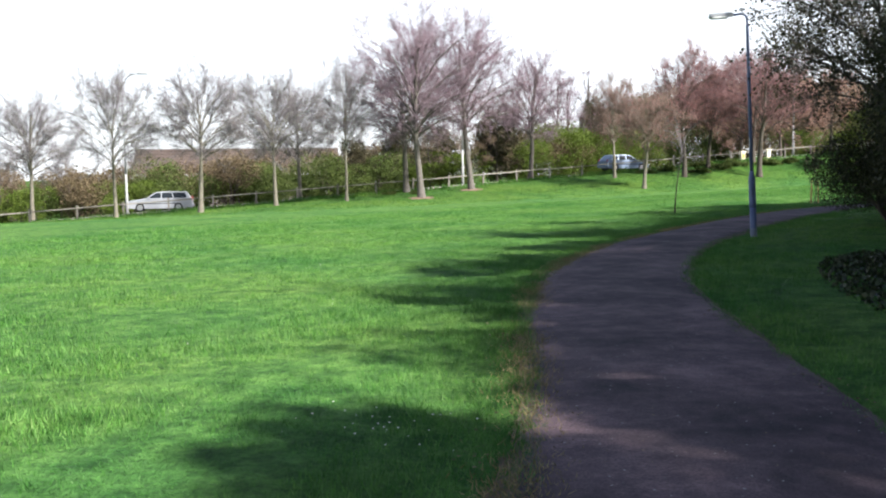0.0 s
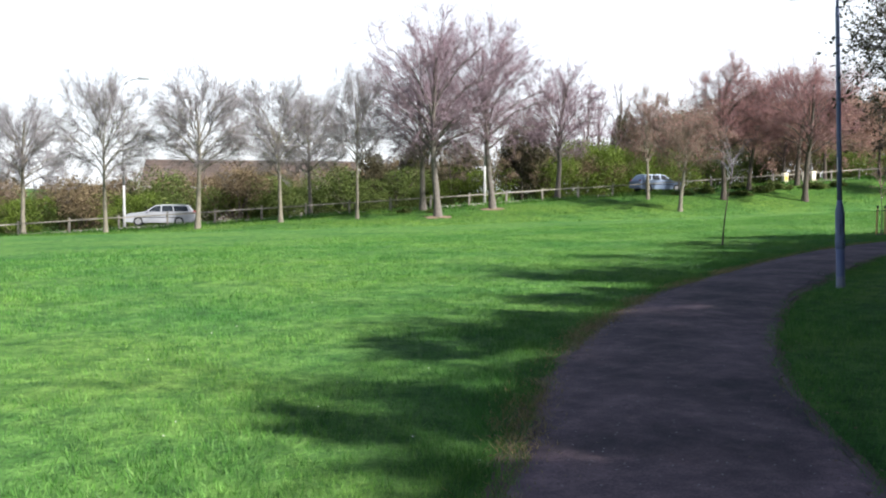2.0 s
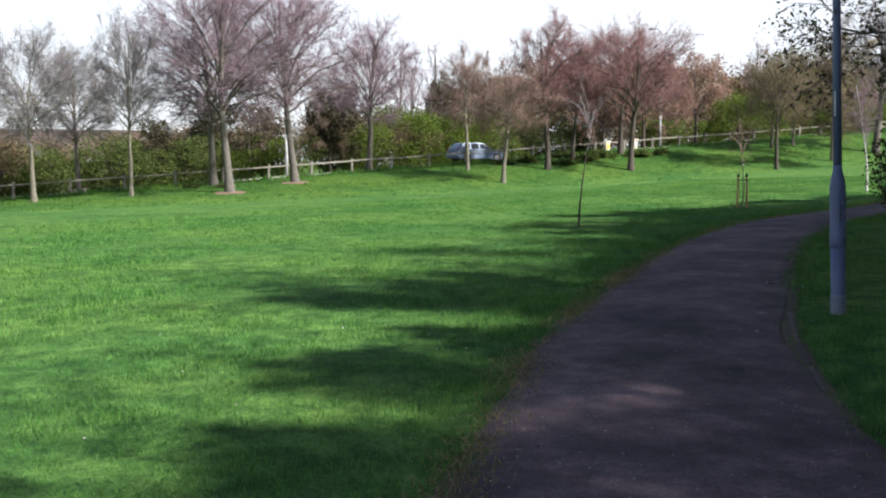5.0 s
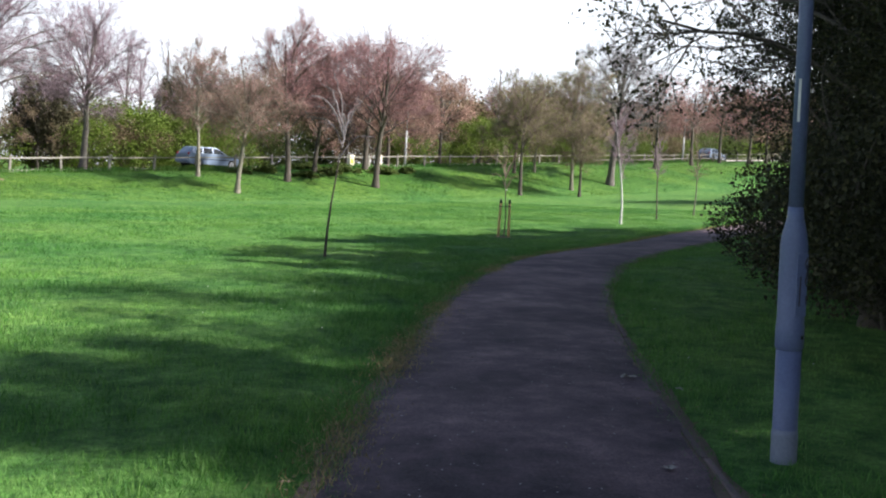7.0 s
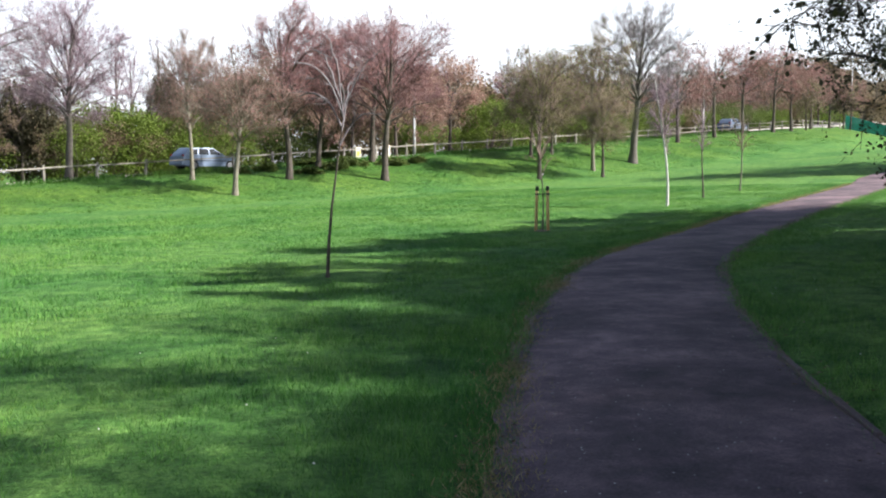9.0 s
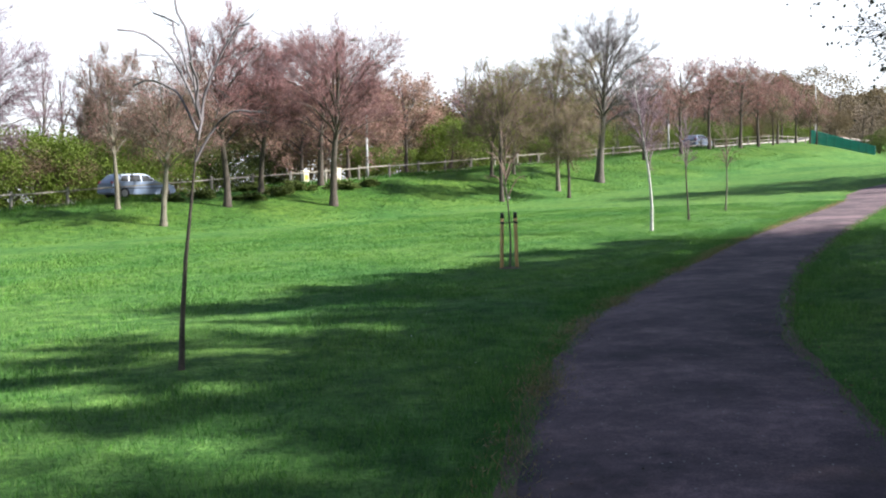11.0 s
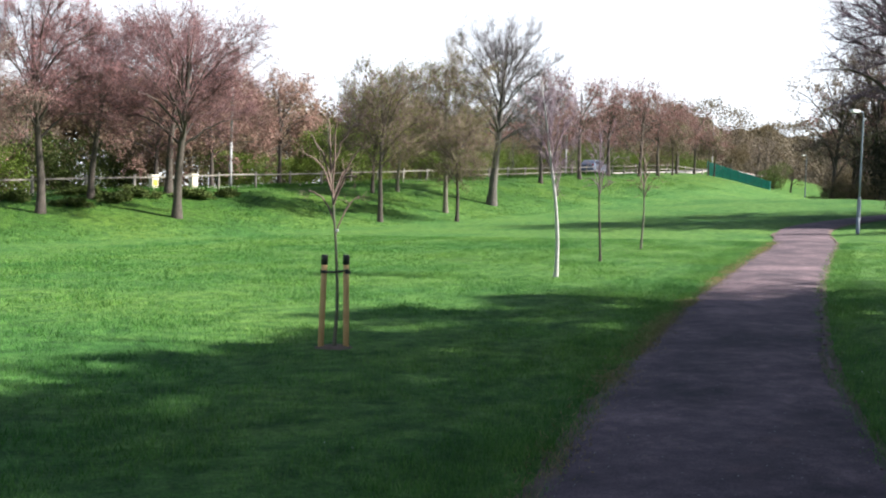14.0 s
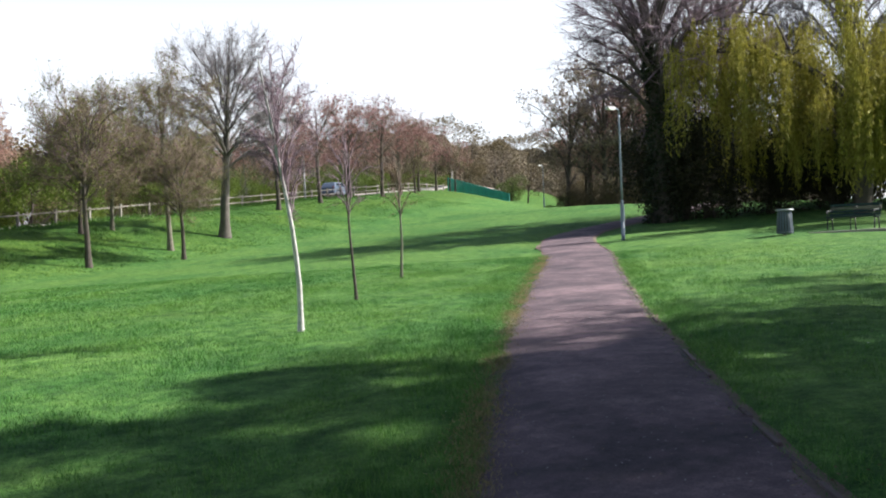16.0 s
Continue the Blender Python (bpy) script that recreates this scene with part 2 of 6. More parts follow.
GREY_PAINT = mottled("grey_paint", (0.36, 0.37, 0.37), (0.54, 0.54, 0.53), 1.5, 40, 0.6, 0.1)
YELLOW = mottled("yellow_panel", (0.55, 0.42, 0.05), (0.75, 0.60, 0.10), 3, 30, 0.5, 0.1)
HILL_WOOD = mottled("hill_wood", (0.060, 0.048, 0.030), (0.17, 0.135, 0.085), 0.35, 1.6, 0.95, 1.0, depth=1.2)
GALVANISED = mottled("galvanised_steel", (0.36, 0.38, 0.40), (0.60, 0.62, 0.63), 3, 40, 0.5, 0.1, metal=0.5)
BLACK_TRIM = mottled("black_plastic", (0.015, 0.015, 0.017), (0.04, 0.04, 0.042), 5, 40, 0.5, 0.1)
MARKS = mottled("black_marker", (0.02, 0.02, 0.03), (0.06, 0.06, 0.08), 5, 40, 0.6, 0)
STICKER = mottled("white_sticker", (0.6, 0.6, 0.6), (0.85, 0.85, 0.85), 9, 60, 0.6, 0.1)
PAPER = mottled("dirty_paper", (0.22, 0.21, 0.19), (0.42, 0.40, 0.37), 9, 60, 0.8, 0.1)
STAKE_WOOD = mottled("stake_wood", (0.52, 0.32, 0.125), (0.74, 0.5, 0.24), 4, 60, 0.8, 0.4)
FENCE_WOOD = mottled("weathered_rail", (0.2, 0.185, 0.155), (0.4, 0.37, 0.32), 1.5, 40, 0.85, 0.3, per="object")
BENCH_PAINT = mottled("bench_green_paint", (0.020, 0.045, 0.040), (0.05, 0.085, 0.075), 4, 60, 0.8, 0.2, spec=0.15)
BIN_STEEL = mottled("bin_steel", (0.10, 0.125, 0.16), (0.20, 0.235, 0.28), 5, 50, 0.55, 0.1, metal=0.3)
BENCH_IRON = mottled("bench_iron", (0.015, 0.02, 0.02), (0.04, 0.05, 0.05), 6, 60, 0.5, 0.2)
CONCRETE = mottled("concrete_slab", (0.26, 0.24, 0.22), (0.46, 0.43, 0.39), 3, 40, 0.9, 0.4)
CREAM = mottled("cream_plastic", (0.62, 0.56, 0.40), (0.84, 0.80, 0.64), 3, 30, 0.5, 0.1)
TEAL = mottled("teal_paint", (0.04, 0.3, 0.25), (0.09, 0.45, 0.38), 2, 30, 0.5, 0.1)
TEAL_MESH = leafy("teal_mesh", [(0, (0.09, 0.50, 0.42)), (1, (0.14, 0.62, 0.53))], 0.6)
ROOF_TILE = mottled("roof_tile", (0.050, 0.038, 0.034), (0.105, 0.078, 0.066), 2, 20, 0.9, 0.5, per="object")
RENDER_WALL = mottled("pale_render", (0.30, 0.27, 0.23), (0.48, 0.45, 0.40), 1, 20, 0.9, 0.2)
SILVER = mottled("silver_car_paint", (0.32, 0.34, 0.37), (0.44, 0.46, 0.49), 2, 30, 0.4, 0, metal=0.1)
SILVER_BLUE = mottled("silver_blue_car_paint", (0.22, 0.3, 0.43), (0.32, 0.4, 0.53), 2, 30, 0.4, 0, metal=0.1)
DARK_BLUE = mottled("grey_blue_car_paint", (0.12, 0.16, 0.24), (0.20, 0.25, 0.34), 2, 30, 0.4, 0, metal=0.1)
RUBBER = mottled("tyre_rubber", (0.015, 0.015, 0.015), (0.035, 0.035, 0.035), 6, 60, 0.85, 0.2)
ALLOY = mottled("wheel_alloy", (0.42, 0.43, 0.44), (0.62, 0.62, 0.63), 4, 40, 0.35, 0, metal=0.7)
AMBER, RED_LENS = mottled("clear_lens", (0.6, 0.6, 0.6), (0.8, 0.8, 0.8), 3, 30, 0.15, 0), mottled("red_lens", (0.3, 0.015, 0.01), (0.45, 0.03, 0.02), 3, 30, 0.2, 0)
GLASS, _n, _l, _b = material("tinted_glass", 0.12, 0.0, 0.2)
_b.inputs["Base Color"].default_value = (0.02, 0.025, 0.03, 1)
LENS, _n, _l, _b = material("lamp_lens", 0.2, 0.0, 0.5)
_b.inputs["Base Color"].default_value = (0.75, 0.76, 0.74, 1)


# ---- building helpers ----
def put(name, me, mat, parent=None, label=""):
    ob = new(name, me)
    if mat and not me.materials:
        me.materials.append(mat)
    if parent is not None:
        ob.parent = parent
    if label:
        ob["label"] = label
    return ob


def part(name, bm, mat, parent=None, label="", smooth=False):
    """Links a bmesh as one mesh object under a thing or a part."""
    me = bpy.data.meshes.new(name)
    bm.to_mesh(me)
    bm.free()
    if smooth:
        me.polygons.foreach_set("use_smooth", [True] * len(me.polygons))
    return put(name, me, mat, parent, label)


def base(name, x, y, z, label, category, group="", turn=0.0):
    ob = new(name)
    ob.empty_display_size = 0.2
    ob.matrix_world = pose(x, y, z, 0, 0, turn)
    return tagged(ob, label, category, group)


def array_mesh(name, verts, faces, smooth=False):
    """A mesh from arrays; all faces have the same number of corners."""
    verts, faces = np.asarray(verts, np.float32), np.asarray(faces, np.int32)
    me = bpy.data.meshes.new(name)
    k = faces.shape[1]
    me.vertices.add(len(verts))
    me.vertices.foreach_set("co", verts.ravel())
    me.loops.add(faces.size)
    me.loops.foreach_set("vertex_index", faces.ravel())
    me.polygons.add(len(faces))
    me.polygons.foreach_set("loop_start", np.arange(0, faces.size, k, dtype=np.int32))
    me.polygons.foreach_set("loop_total", np.full(len(faces), k, np.int32))
    if smooth:
        me.polygons.foreach_set("use_smooth", np.ones(len(faces), bool))
    me.update()
    me.validate()
    return me


def box(bm, sx, sy, sz, m=None, bevel=0.0):
    r = bmesh.ops.create_cube(bm, size=1, matrix=(m or Matrix()) @ Matrix.Diagonal((sx, sy, sz, 1)))
    if bevel:
        edges = list({e for v in r["verts"] for e in v.link_edges})
        bmesh.ops.bevel(bm, geom=edges, offset=bevel, segments=2, affect="EDGES", profile=0.6)
    return r["verts"]


def rod(bm, a, b, r1, r2=None, sides=10):
    a, b = Vector(a), Vector(b)
    d = b - a
    m = Matrix.Translation((a + b) / 2) @ d.to_track_quat("Z", "Y").to_matrix().to_4x4()
    bmesh.ops.create_cone(bm, cap_ends=True, segments=sides, radius1=r1, radius2=r1 if r2 is None else r2, depth=d.length, matrix=m)


def lathe(bm, profile, sides=16):
    """A turned shape from (radius, height) pairs."""
    rings = [[bm.verts.new((r * math.cos(2 * math.pi * k / sides), r * math.sin(2 * math.pi * k / sides), z)) for k in range(sides)] for r, z in profile]
    for a, b in zip(rings, rings[1:]):
        for k in range(sides):
            bm.faces.new((a[k], a[(k + 1) % sides], b[(k + 1) % sides], b[k]))
    bm.faces.new(rings[0][::-1])
    bm.faces.new(rings[-1])


# ---- the lie of the land ----
FENCE_LINE = np.array([(-90, 28), (-60, 40.5), (-27.5, 54.5), (-3.8, 69.5), (20, 84.2), (62, 110.5), (88, 127)], float)


def from_fence(x, y):
    """Signed distance from the fence, positive on the park's side."""
    x, y = np.asarray(x, float), np.asarray(y, float)
    best = np.full(np.broadcast(x, y).shape, 1e9)
    for (ax, ay), (bx, by) in zip(FENCE_LINE, FENCE_LINE[1:]):
        ux, uy = bx - ax, by - ay
        length = math.hypot(ux, uy)
        side = ((x - ax) * uy - (y - ay) * ux) / length
        t = np.clip(((x - ax) * ux + (y - ay) * uy) / length ** 2, 0, 1)
        d = np.hypot(x - ax - t * ux, y - ay - t * uy)
        best = np.where(d < np.abs(best), np.where(side < 0, -d, d), best)
    return best


def road_level(x):
    x = np.clip(x, -70, 100)
    return 1.1 + 0.075 * x + 0.00003 * x * x


def land(x, y):
    """Height of the ground."""
    x, y = np.asarray(x, float), np.asarray(y, float)
    u, v = np.clip(x, -45, 60) / 10, np.clip(y, -15, 75) / 10
    lawn = 0.0157 + 0.147 * u - 0.0272 * v - 0.0182 * u * u + 0.0323 * u * v - 0.0048 * v * v + 0.0022 * u ** 3 + 0.0063 * u * u * v
    width = 14 + 0.25 * np.clip(x - 40, 0, 60)
    w = np.clip((width - from_fence(x, y)) / (width - 1.5), 0, 1)
    w = w * w * (3 - 2 * w)
    dip = 4.0 * np.exp(-((x - 95) ** 2 / 90 + (y - 116) ** 2 / 110))
    hollow = 0.155 * np.exp(-((x - 10.1) ** 2 + (y - 34.2) ** 2) / 26) + 0.05 * np.exp(-((x - 17.4) ** 2 + (y - 41.6) ** 2) / 16)
    return lawn * (1 - w) + road_level(x) * w - dip - hollow


def ground_z(x, y):
    return float(land(x, y))


def spline(points, step=0.25):
    """Points along a smooth curve through the given ones."""
    p = np.array(points, float)
    p = np.vstack([2 * p[0] - p[1], p, 2 * p[-1] - p[-2]])
    out = []
    for a, b, c, d in zip(p, p[1:], p[2:], p[3:]):
        k = max(2, int(np.linalg.norm(c - b) / step))
        t = (np.arange(k) / k)[:, None]
        out.append(0.5 * (2 * b + (c - a) * t + (2 * a - 5 * b + 4 * c - d) * t ** 2 + (3 * b - a - 3 * c + d) * t ** 3))
    return np.vstack(out + [p[-2][None]])


def sideways(line):
    t = np.gradient(line, axis=0)
    t /= np.linalg.norm(t, axis=1)[:, None]
    return np.stack([t[:, 1], -t[:, 0]], 1)


CENTRE = spline([(8, -45), (3.6, -25), (1.75, -12), (1.45, -5), (1.12, -1), (1.02, 2.8), (1.4, 6.3), (2.1, 9.6), (3.3, 13.4), (5.35, 18.8),
                 (7.15, 22.5), (9.25, 25.85), (13.8, 31.4), (19.9, 37.8), (26.2, 44.0), (32.2, 49.8), (37.2, 55.2), (42.5, 59.2), (50, 62), (62, 65)])
SIDE = sideways(CENTRE)
HALF = 1.0


def from_path(x, y):
    """Distance from the path's middle line, positive to its right, and how far along."""
    x, y = np.asarray(x, np.float32).ravel(), np.asarray(y, np.float32).ravel()
    d_out, i_out = np.empty(len(x), np.float32), np.empty(len(x), np.int32)
    c, s = CENTRE.astype(np.float32), SIDE.astype(np.float32)
    for k in range(0, len(x), 20000):
        dx, dy = x[k:k + 20000, None] - c[None, :, 0], y[k:k + 20000, None] - c[None, :, 1]
        i = np.argmin(dx * dx + dy * dy, axis=1)
        row = np.arange(len(i))
        d = dx[row, i] * s[i, 0] + dy[row, i] * s[i, 1]
        far = np.hypot(dx[row, i], dy[row, i])
        d_out[k:k + 20000], i_out[k:k + 20000] = np.where(d < 0, -far, far), i
    return d_out, i_out


def strip(name, line, offsets, lift, mat, rough_edge=0.0, rng=None):
    """A ribbon of ground cover that follows the land."""
    side = sideways(line)
    offs = np.repeat(np.array(offsets, float)[None], len(line), 0)
    if rough_edge:
        for col in (0, -1):
            w = np.convolve(rng.normal(0, 1, len(line) + 8), np.ones(9) / 9, "valid") * 1.6 + rng.normal(0, 0.35, len(line))
            offs[:, col] += w * rough_edge
    x = line[:, None, 0] + side[:, None, 0] * offs
    y = line[:, None, 1] + side[:, None, 1] * offs
    z = land(x, y) + np.array(lift)[None]
    n, k = x.shape
    idx = np.arange(n * k).reshape(n, k)
    faces = np.stack([idx[:-1, :-1], idx[:-1, 1:], idx[1:, 1:], idx[1:, :-1]], -1).reshape(-1, 4)
    return put(name, array_mesh(name, np.stack([x, y, z], -1).reshape(-1, 3), faces, True), mat)


# ---- setting: ground, path, road ----
def axis(lo, hi, fine_lo, fine_hi, fine, grow=1.25):
    a = list(np.arange(fine_lo, fine_hi, fine))
    s = fine
    while a[-1] < hi:
        s *= grow
        a.append(a[-1] + s)
    s = fine
    while a[0] > lo:
        s *= grow
        a.insert(0, a[0] - s)
    return np.array(a)


rng = np.random.default_rng(7)
gx, gy = np.meshgrid(axis(-900, 900, -40, 60, 0.8), axis(-700, 1100, -16, 100, 0.8))
gz = land(gx, gy) + 0.02 * np.sin(gx * 1.7 + 2 * np.sin(gy * 0.6)) * np.sin(gy * 1.3)
near_path, _ = from_path(gx, gy)
gz = gz - 0.035 * (np.abs(near_path.reshape(gx.shape)) < 1.7)
gi = np.arange(gx.size).reshape(gx.shape)
gf = np.stack([gi[:-1, :-1], gi[:-1, 1:], gi[1:, 1:], gi[1:, :-1]], -1).reshape(-1, 4)
ground = put("ground", array_mesh("ground", np.stack([gx, gy, gz], -1).reshape(-1, 3), gf, True), LAWN)
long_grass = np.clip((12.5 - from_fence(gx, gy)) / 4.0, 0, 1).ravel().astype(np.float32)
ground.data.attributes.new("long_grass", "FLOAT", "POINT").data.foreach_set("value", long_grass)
tagged(ground, "mown green park lawn rising to a grassy bank", "lawn", kind="structure")

path = strip("path", CENTRE, (-HALF, -HALF + 0.12, -0.5, 0, 0.5, HALF - 0.12, HALF), (0.004, 0.018, 0.03, 0.036, 0.03, 0.02, 0.012), ASPHALT, 0.055, rng)
tagged(path, "worn purplish-grey asphalt footpath with ragged grassy edges", "footpath", kind="structure")
verge = strip("trim", CENTRE, (-HALF - 0.12, -HALF, -HALF + 0.2), (-0.016, 0.002, 0.002), SOIL, 0.06, rng)
tagged(verge, "strip of bare soil and dead leaves beside the path", "soil edge", kind="structure")
verge = strip("trim", CENTRE, (HALF - 0.1, HALF + 0.06, HALF + 0.13), (0.0, 0.0, -0.02), SOIL, 0.03, rng)
tagged(verge, "thin strip of bare soil along the path edging", "soil edge", kind="structure")

ROAD_LINE = spline([tuple(p) for p in FENCE_LINE[:-1]] + [(90, 129), (130, 158)], 2.0)
road = strip("road", ROAD_LINE, (-8.4, -5.2, -2.0), (0.10, 0.14, 0.10), ROAD)
tagged(road, "grey asphalt road behind the park fence", "road", kind="structure")
kerb = strip("trim", ROAD_LINE, (-2.0, -1.99, -1.86, -1.85), (0.10, 0.20, 0.20, 0.02), CONCRETE)
tagged(kerb, "low concrete kerb along the road", "kerb", kind="structure")


# ---- trees ----
def turned(d, angle, spin):
    """d leaned by an angle, to a side given by spin (radians)."""
    d = d / np.linalg.norm(d)
    a = np.cross(d, (0.0, 0.0, 1.0) if abs(d[2]) < 0.95 else (1.0, 0.0, 0.0))
    a /= np.linalg.norm(a)
    b = np.cross(d, a)
    return d * math.cos(angle) + (a * math.cos(spin) + b * math.sin(spin)) * math.sin(angle)


def stem(rng, start, d, length, r0, r1, segs, wobble, lift):
    """A bending, tapering branch: its points and radii."""
    pts, d = [np.array(start, float)], np.array(d, float)
    for _ in range(segs):
        d = d + rng.normal(0, wobble, 3) + np.array((0, 0, lift))
        d /= np.linalg.norm(d)
        pts.append(pts[-1] + d * length / segs)
    return np.array(pts), np.linspace(r0, r1, segs + 1)


def tubes(stems, sides):
    """Vertices and quads of all stems, as open tubes."""
    vs, fs, n = [], [], 0
    ang = np.arange(sides) * 2 * math.pi / sides
    ring = np.stack([np.cos(ang), np.sin(ang)], 1)
    for pts, rad in stems:
        t = np.gradient(pts, axis=0)
        t /= np.linalg.norm(t, axis=1)[:, None] + 1e-9
        ref = np.array((1.0, 0.3, 0.1)) if abs(t[0][2]) > 0.7 else np.array((0.1, 0.2, 1.0))
        a = np.cross(t, ref)
        a /= np.linalg.norm(a, axis=1)[:, None] + 1e-9
        b = np.cross(t, a)
        v = pts[:, None] + rad[:, None, None] * (a[:, None] * ring[None, :, :1] + b[:, None] * ring[None, :, 1:])
        k = len(pts)
        i = n + np.arange(k * sides).reshape(k, sides)
        j = np.roll(i, -1, axis=1)
        vs.append(v.reshape(-1, 3))
        fs.append(np.stack([i[:-1], j[:-1], j[1:], i[1:]], -1).reshape(-1, 4))
        n += k * sides
    return np.vstack(vs), np.vstack(fs)


def leaves(rng, centres, size, long=1.6, droop=0.0):
    """Small bent leaves (a diamond of two triangles) at the centres, turned every way."""
    c = np.asarray(centres, float)
    n = len(c)
    a = rng.normal(0, 1, (n, 3))
    a[:, 2] -= droop
    a /= np.linalg.norm(a, axis=1)[:, None]
    b = np.cross(a, rng.normal(0, 1, (n, 3)))
    b /= np.linalg.norm(b, axis=1)[:, None] + 1e-9
    up = np.cross(a, b)
    s = size * rng.uniform(0.6, 1.3, (n, 1))
    v = np.stack([c, c + a * s * long * 0.5 + b * s * 0.5 + up * s * 0.15, c + a * s * long, c + a * s * long * 0.5 - b * s * 0.5 + up * s * 0.15], 1)
    i = np.arange(n * 4).reshape(n, 4)
    return v.reshape(-1, 3), np.vstack([i[:, [0, 1, 2]], i[:, [0, 2, 3]]])


def bow(a, b, lift, rng, segs, r0, r1):
    """A limb that sets out upwards and bends over to its end."""
    a, b = np.array(a, float), np.array(b, float)
    d = b - a
    c = a + d * np.array((0.38, 0.38, 0.62)) + np.array((0, 0, lift * np.linalg.norm(d[:2])))
    t = np.linspace(0, 1, segs + 1)[:, None]
    p = a * (1 - t) ** 2 + 2 * c * t * (1 - t) + b * t ** 2
    p[1:-1] += rng.normal(0, 0.012 * np.linalg.norm(d), (segs - 1, 3))
    return p, np.linspace(r0, r1, segs + 1)


def shoot(rng, parent, f, ways, length, r, segs):
    """A branch off a parent, along its way with some outward, upward and chance turn."""
    pts, rad = parent
    x = f * (len(pts) - 1)
    i = min(int(x), len(pts) - 2)
    p = pts[i] + (pts[i + 1] - pts[i]) * (x - i)
    d = pts[i + 1] - pts[i]
    d = d / np.linalg.norm(d)
    along, out, up, chance, centre = ways
    o = p - centre
    o = o / (np.linalg.norm(o) + 1e-6)
    d = d * along + o * out + np.array((0, 0, up)) + rng.normal(0, chance, 3)
    d /= np.linalg.norm(d)
    r0 = max(min(r, (rad[i] + (rad[i + 1] - rad[i]) * (x - i)) * 0.7), r * 0.5)
    return stem(rng, p, d, length, r0, r0 * 0.45, segs, 0.10, 0.04)


def cones(stems):
    """Fine twigs as slim three-sided points."""
    a = np.array([s[0][0] for s in stems])
    b = np.array([s[0][-1] for s in stems])
    r = np.array([s[1][0] for s in stems])[:, None]
    d = b - a
    u = np.cross(d, (0.3, 0.5, 0.8))
    u /= np.linalg.norm(u, axis=1)[:, None] + 1e-9
    w = np.cross(d, u)
    w /= np.linalg.norm(w, axis=1)[:, None] + 1e-9
    v = np.stack([a + u * r, a + (-0.5 * u + 0.866 * w) * r, a + (-0.5 * u - 0.866 * w) * r, b], 1)
    i = np.arange(len(a) * 4).reshape(-1, 4)
    return v.reshape(-1, 3), np.vstack([i[:, [0, 1, 3]], i[:, [1, 2, 3]], i[:, [2, 0, 3]]])


def skeleton_of(seed, height, girth, clear, spread, counts, lift=0.18, top=0.82, low=-0.45, twig=0.0125, up=0.22, limb=0.45):
    """Stems of a bare tree whose crown fills a rounded outline, level by level. counts: limbs, branches, shoots, twigs per parent."""
    rng = np.random.default_rng(seed)
    crown = height - clear
    centre = np.array((0, 0, clear + 0.48 * crown))
    trunk = stem(rng, (0, 0, -0.15), (rng.normal(0, 0.03), rng.normal(0, 0.03), 1), height * top, girth, girth * 0.2, 10, 0.03, 0.03)
    trunk[1][0] *= 1.4
    limbs = []
    for k in range(counts[0]):
        c = low + (0.97 - low) * (k + 0.5) / counts[0]
        a = k * 2.39996 + rng.normal(0, 0.25)
        q = math.sqrt(max(0.03, 1 - c * c))
        e = centre + np.array((spread * q * math.cos(a), spread * q * math.sin(a), 0.5 * crown * c)) * rng.uniform(0.68, 0.92)
        z0 = min(clear * rng.uniform(0.78, 1.0) + 0.56 * max(0.0, e[2] - clear), height * top * 0.97)
        f = (z0 + 0.15) / (height * top)
        i = min(int(f * 10), 9)
        p = trunk[0][i] + (trunk[0][i + 1] - trunk[0][i]) * (f * 10 - i)
        limbs.append(bow(p, e, lift, rng, 7, max(trunk[1][i] * limb, twig * 2.0), twig * 1.3))
    ways = (0.70, 0.42, up * 0.55, 0.62, centre)
    branches = [shoot(rng, b, f, ways, spread * rng.uniform(0.28, 0.55) * (1.25 - 0.6 * f), girth * 0.13, 4) for b in limbs for f in np.sort(rng.uniform(0.2, 1.0, counts[1]))]
    shoots = [shoot(rng, b, f, ways, spread * rng.uniform(0.14, 0.26), twig * 1.2, 2) for b in branches for f in rng.uniform(0.2, 1.0, counts[2])]
    twigs = [shoot(rng, b, f, (0.6, 0.3, up * 0.5, 0.85, centre), rng.uniform(0.28, 0.75) * min(1.0, spread / 2.5), twig, 1) for b in shoots for f in rng.uniform(0.1, 1.0, counts[3])] if len(counts) > 3 else []
    return trunk, limbs, branches, shoots, twigs


